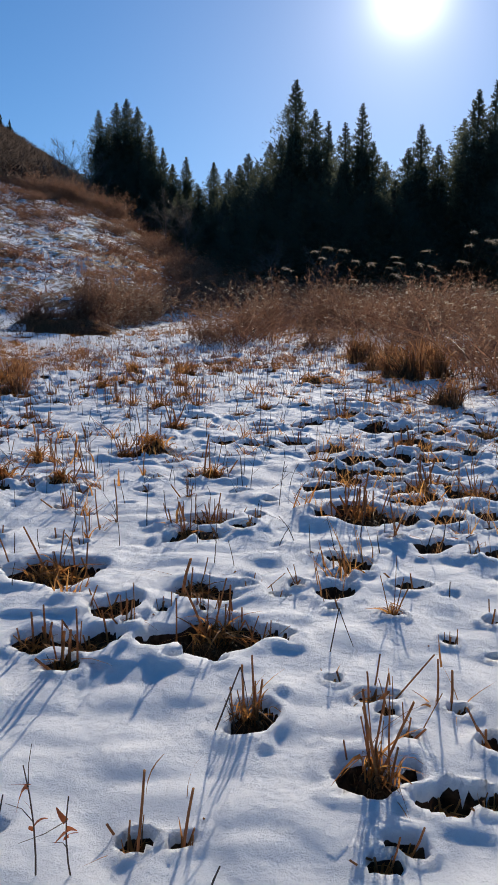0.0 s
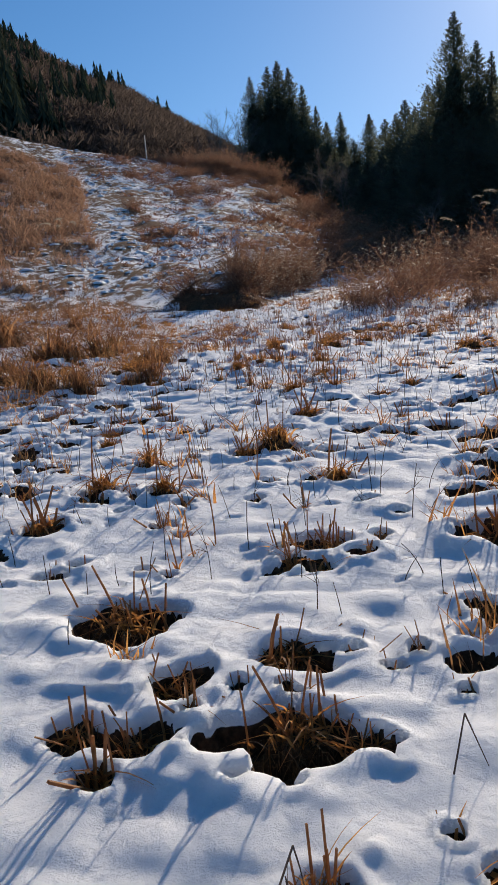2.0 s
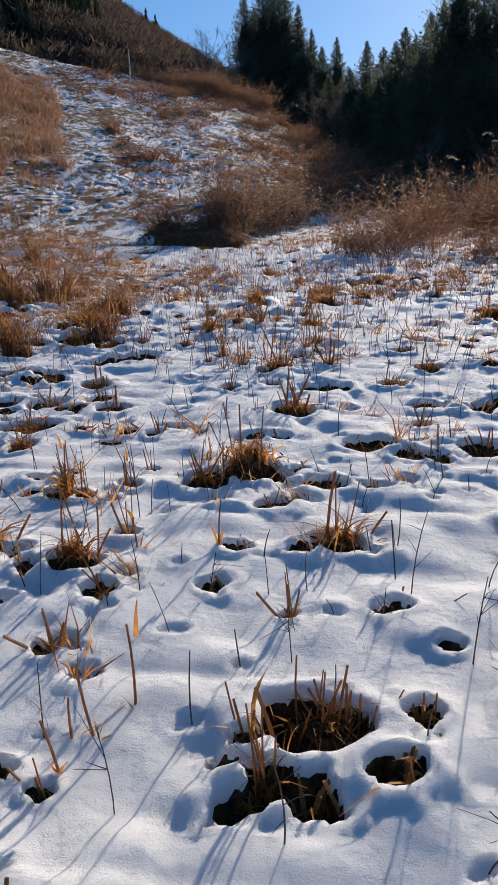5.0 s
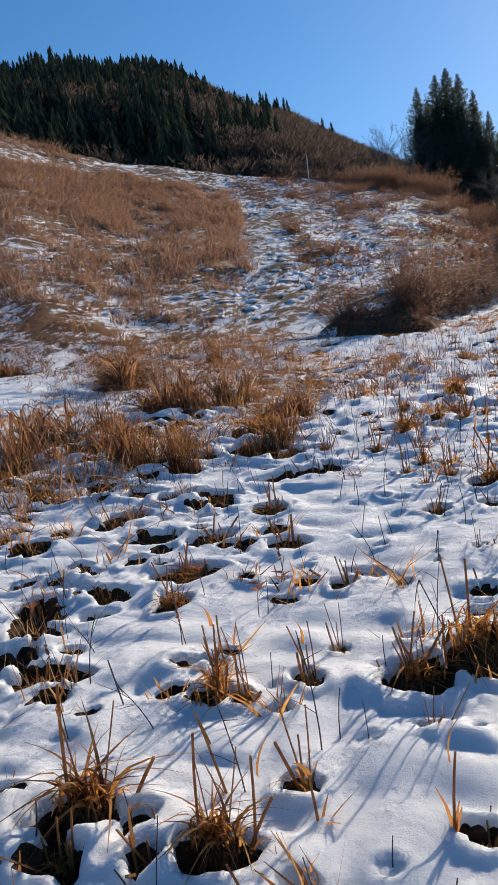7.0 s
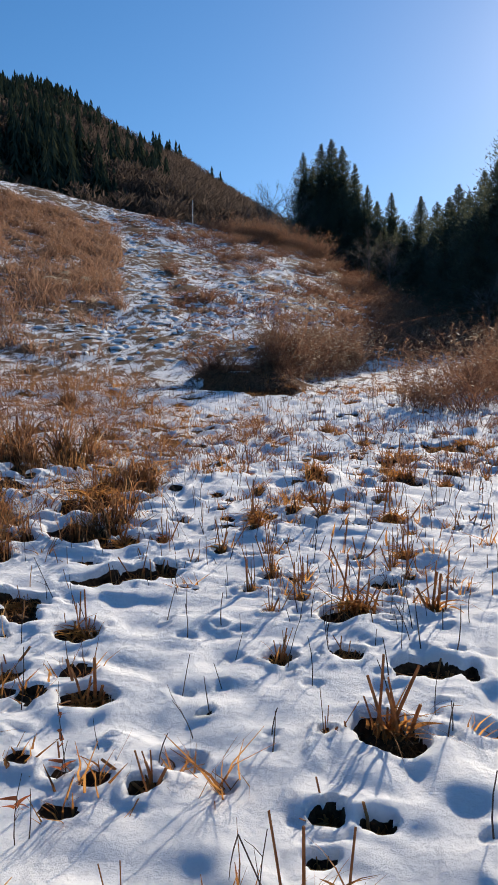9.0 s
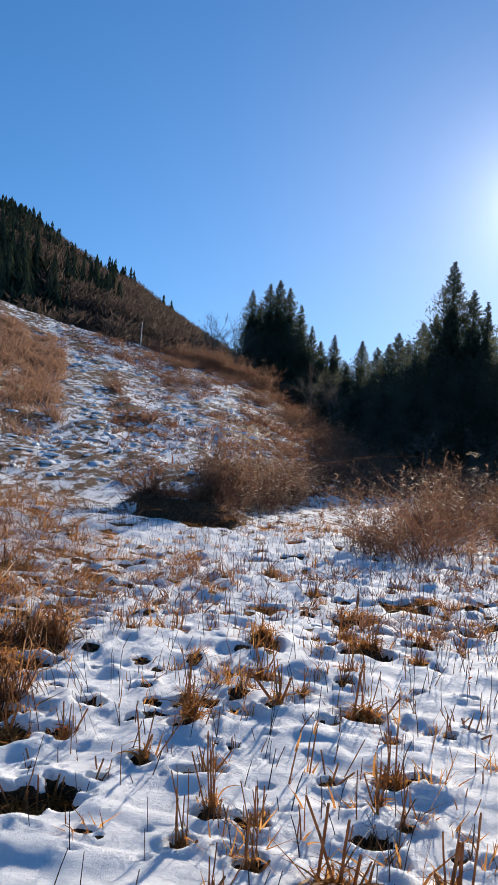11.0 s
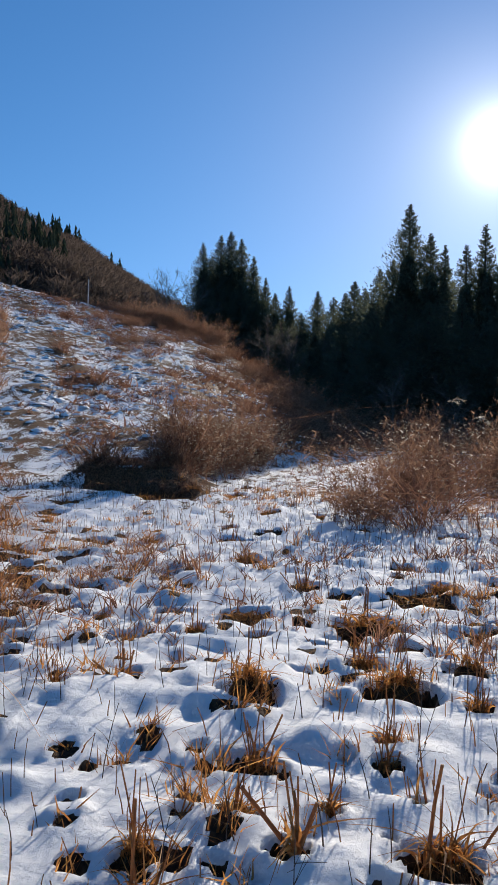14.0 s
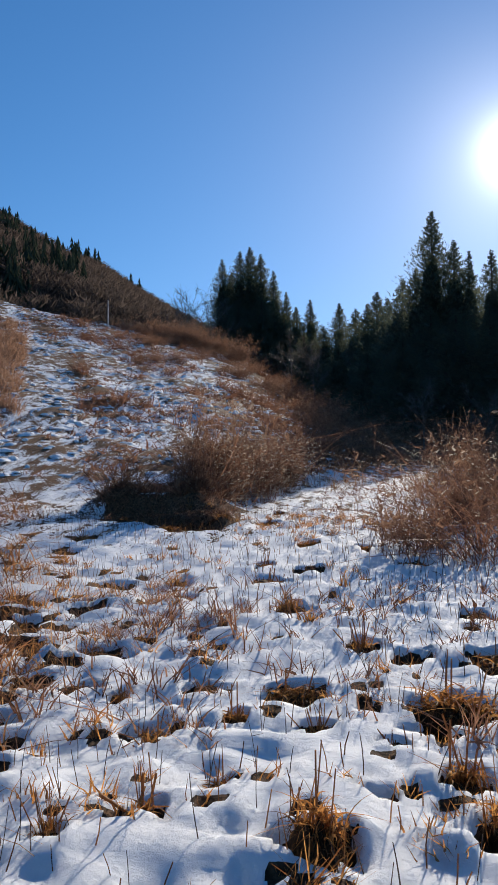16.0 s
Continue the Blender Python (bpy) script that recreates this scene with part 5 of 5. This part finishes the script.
# ---- bare trees ----
def bare_tree(seed, limbs, label):
    """A leafless tree 1 m high: trunk, limbs, and a haze of twigs."""
    r = np.random.default_rng(seed)
    ob = thing("bare_tree", label, "tree", "bare trees")
    part("trunk", raw_mesh("bare_trunk", *tubes(np.array([[0, 0, -0.02]]), np.array([[0.03, 0.02, 1.0]]), [0.85], [0.035], np.array([[0.05, 0, 0]]), 6, 0.2, 6), GREY_TWIG), ob)
    h = 0.2 + 0.6 * r.random(limbs)
    b = np.stack([0.03 * h, 0.02 * h, h], -1)
    way = r.normal(size=(limbs, 3)) * (0.8, 0.8, 0.2) + (0, 0, 0.8)
    L = 0.25 + 0.25 * r.random(limbs)
    bend = r.normal(size=(limbs, 3)) * 0.1 + (0, 0, 0.2)
    for i in range(limbs):
        part("limb", raw_mesh("bare_limb", *tubes(b[i:i + 1], way[i:i + 1], L[i:i + 1], [0.012], bend[i:i + 1], 4, 0.3, 4), GREY_TWIG), ob)
    per = 16
    s = 0.3 + 0.7 * r.random((limbs, per))
    P = (b[:, None] + unit(way)[:, None] * (L[:, None] * s)[..., None] + bend[:, None] * (L[:, None] * s * s)[..., None]).reshape(-1, 3)
    n = len(P)
    w2 = np.repeat(unit(way), per, 0) + r.normal(size=(n, 3)) * 0.6 + (0, 0, 0.3)
    L2 = 0.08 + 0.14 * r.random(n)
    one = ribbons(P, w2, L2, 0.0045 * np.ones(n), flat_random(n, 0.1, r), 2, 0.4, r)
    Q = (P[:, None] + unit(w2)[:, None] * (L2[:, None] * (0.3 + 0.7 * r.random((n, 3))))[..., None]).reshape(-1, 3)
    w3 = np.repeat(unit(w2), 3, 0) + r.normal(size=(3 * n, 3)) * 0.6
    two = ribbons(Q, w3, 0.04 + 0.06 * r.random(3 * n), 0.003 * np.ones(3 * n), flat_random(3 * n, 0.1, r), 1, 0.4, r)
    part("twig_crown", raw_mesh("bare_crown", *join(one, two), GREY_TWIG), ob)
    return ob


BARE_TREES = [bare_tree(171, 16, "leafless grey-brown tree with fine twigs"), bare_tree(172, 14, "leafless grey-brown tree with fine twigs")]
BARE_SPOTS = [(-12.3, 98, 8.5), (-11.4, 98, 7.0), (-10.3, 102, 9.5), (-13.2, 96, 6.0), (-0.2, 92, 9.0), (4.2, 46, 3.6), (8.6, 46, 3.2), (-4.6, 74, 5.0), (-3.0, 70, 4.5)]
for i, (a, d, t) in enumerate(BARE_SPOTS):
    x, y = polar(a, d)
    put(BARE_TREES[i % 2], Matrix.LocRotScale((x, y, float(height(x, y)[0]) - 0.1), Euler((0, 0, a)), (t, t, t)))


# ---- weed stalks near the walk ----
def weed(seed, tall, branches, label, leaf=None):
    """A dry weed: a thin stem with a few side twigs, some with shrivelled leaves."""
    r = np.random.default_rng(seed)
    ob = thing("weed_stalk", label, "weed", "weed stalks in the snow")
    way, bend = up(1, 0.1, r), flat_random(1, 0.12, r)
    part("stem", raw_mesh("weed_stem", *tubes(np.array([[0, 0, -0.03]]), way, [tall], [0.005], bend, 4, 0.6, 4), WEED), ob)
    if branches:
        s = 0.35 + 0.6 * r.random(branches)
        P = np.array([[0, 0, -0.03]]) + way * (tall * s)[:, None] + bend * (tall * s * s)[:, None]
        for p in P:
            part("side_twig", raw_mesh("weed_side", *tubes(p[None], way + r.normal(size=(1, 3)) * 0.7, [0.03 + 0.09 * r.random()], [0.0028], flat_random(1, 0.2, r), 2, 0.5, 3), WEED), ob)
    if leaf:
        s = 0.3 + 0.6 * r.random(5)
        P = np.array([[0, 0, -0.03]]) + way * (tall * s)[:, None] + bend * (tall * s * s)[:, None]
        for p in P:
            part("shrivelled_leaf", raw_mesh("weed_leaf", *ribbons(p[None], up(1, 1.0, r), [0.025 + 0.025 * r.random()], [0.009 + 0.008 * r.random()], flat_random(1, 1.0, r), 4, 0.2, r), leaf), ob, "shrivelled russet leaf")
    return ob


WEEDS = [weed(180 + i, 0.17 + 0.03 * i, (0, 2, 0, 4, 6, 3)[i], "thin dark dry weed stalk standing in the snow") for i in range(6)]
LEAFY = [weed(190 + i, 0.26 + 0.06 * i, 2, "dry weed with shrivelled russet leaves", RUSSET) for i in range(2)]
r_we = np.random.default_rng(195)
count = 0
while count < 130:
    x, y = -1.0 + 3.4 * (r_we.random() - 0.55), 1.7 + 11.3 * r_we.random()
    if value_noise(np.array([x]), np.array([y]), 0.7, 196)[0] + r_we.random() * 0.8 < 0.2:
        continue
    m = Matrix.LocRotScale((x, y, float(height(x, y)[0])), Euler((r_we.normal() * 0.1, r_we.normal() * 0.12, r_we.random() * 6)), (1, 1, 0.75 + 0.5 * r_we.random()))
    put(WEEDS[count % 6], m)
    count += 1
for x, y in ((-0.51, 1.80), (-0.59, 1.79), (-2.78, 6.46), (-2.62, 6.44), (-1.95, 6.36), (-1.75, 6.97), (-1.78, 6.98), (-1.96, 6.34), (-2.48, 9.84), (-0.21, 11.21), (-2.09, 6.81), (-2.41, 6.10), (-1.75, 6.64)):
    put(LEAFY[count % 2], Matrix.LocRotScale((x, y, float(height(x, y)[0])), Euler((0, 0, x * 9)), (1, 1, 1)))
    count += 1

# ---- lone reed stubs and broken stalks ----
def reed_stub(seed, tall):
    """One thick cut reed with a folded leaf at its top and a sheath at its foot."""
    r = np.random.default_rng(seed)
    ob = thing("reed_stub", "single thick brown cut reed with a folded leaf", "reed", "reed stubs")
    way = up(1, 0.08, r)
    part("stem", raw_mesh("stub_stem", *tubes(np.array([[0, 0, -0.05]]), way, [tall], [0.009], flat_random(1, 0.05, r), 4, 0.7, 6), STALK), ob)
    tip = np.array([[0, 0, -0.05]]) + way * tall * 0.85
    part("folded_leaf", raw_mesh("stub_leaf", *ribbons(tip, way + r.normal(size=(1, 3)) * 0.3, [0.12], [0.016], flat_random(1, 0.3, r), 4, 0.1, r), BLADE), ob, "folded dry leaf")
    for _ in range(3):
        part("sheath", raw_mesh("stub_sheath", *ribbons(np.array([[0.0, 0.0, -0.04]]), up(1, 0.25, r), [0.08 + 0.05 * r.random()], [0.014], flat_random(1, 0.3, r), 3, 0.2, r), BLADE), ob, "orange-brown leaf sheath")
    return ob


def broken_stalk(seed, tall, fold):
    """A weed stalk snapped over: it rises, then hangs down again."""
    r = np.random.default_rng(seed)
    ob = thing("broken_stalk", "dark dry stalk snapped over in a sharp bend", "weed", "broken stalks")
    way = np.array([[0.35, 0.1, 1.0]])
    part("lower_stem", raw_mesh("snapped_lower", *tubes(np.array([[0, 0, -0.04]]), way, [tall], [0.006], np.zeros((1, 3)), 3, 0.8, 4), WEED), ob)
    tip = np.array([[0, 0, -0.04]]) + unit(way) * tall
    part("hanging_tip", raw_mesh("snapped_tip", *tubes(tip, np.array([[0.35, -0.1, -1.0]]), [fold], [0.0045], flat_random(1, 0.1, r), 3, 0.5, 4), WEED), ob)
    return ob


STUBS = [reed_stub(201, 0.3), reed_stub(202, 0.24), reed_stub(203, 0.2)]
for i, (x, y) in enumerate(((-0.38, 1.86), (-0.27, 1.87), (0.51, 2.51), (-0.89, 4.41), (-0.94, 4.28), (-0.95, 4.39), (-0.82, 4.53), (-0.81, 9.26), (-1.12, 9.03), (-1.14, 9.69), (-1.23, 9.54), (-1.53, 11.28), (-0.87, 11.25), (-1.37, 5.51), (-1.11, 5.48), (-1.25, 5.37), (-0.78, 5.50), (-1.50, 5.23), (-1.66, 6.14), (-1.40, 6.20))):
    put(STUBS[i % 3], Matrix.LocRotScale((x, y, float(height(x, y)[0])), Euler((0, 0, i * 1.3)), (1, 1, 1)))
BROKEN = [broken_stalk(211, 0.26, 0.14), broken_stalk(212, 0.2, 0.16)]
for i, (x, y) in enumerate(((-0.21, 2.35), (0.20, 2.84), (-0.08, 5.35), (-1.91, 5.85), (-0.95, 6.55))):
    put(BROKEN[i % 2], Matrix.LocRotScale((x, y, float(height(x, y)[0])), Euler((0, 0, i * 0.9 - 0.3)), (1, 1, 1)))

# ---- single stems ----
n = len(sx)
T = 0.08 + 0.2 * r_stem.random(n) ** 1.3 + 0.003 * sy
stems = tubes(on_ground(sx, sy, 0.02), up(n, 0.13, r_stem), T, 0.004 + 0.003 * r_stem.random(n), flat_random(n, 0.08, r_stem), 3, 0.6, 4)
tagged(new("weed_stems", raw_mesh("weed_stems", *stems, WEED)), "thin dark dry weed stems standing in the snow", "weeds", kind="stuff")
n = 1900
tx, ty = scatter(n * 2, 199, -40, 22, 3, 19, lambda a, d, v, q: v + q > 0.1)
n = len(tx)
straw = tubes(on_ground(tx, ty, 0.02), up(n, 0.16, r_stem), 0.06 + 0.15 * r_stem.random(n), 0.005 + 0.003 * r_stem.random(n), flat_random(n, 0.1, r_stem), 2, 0.7, 4)
tagged(new("straw_stubble", raw_mesh("straw_stubble", *straw, STALK)), "short straw-coloured stubble standing in the snow", "stubble", kind="stuff")
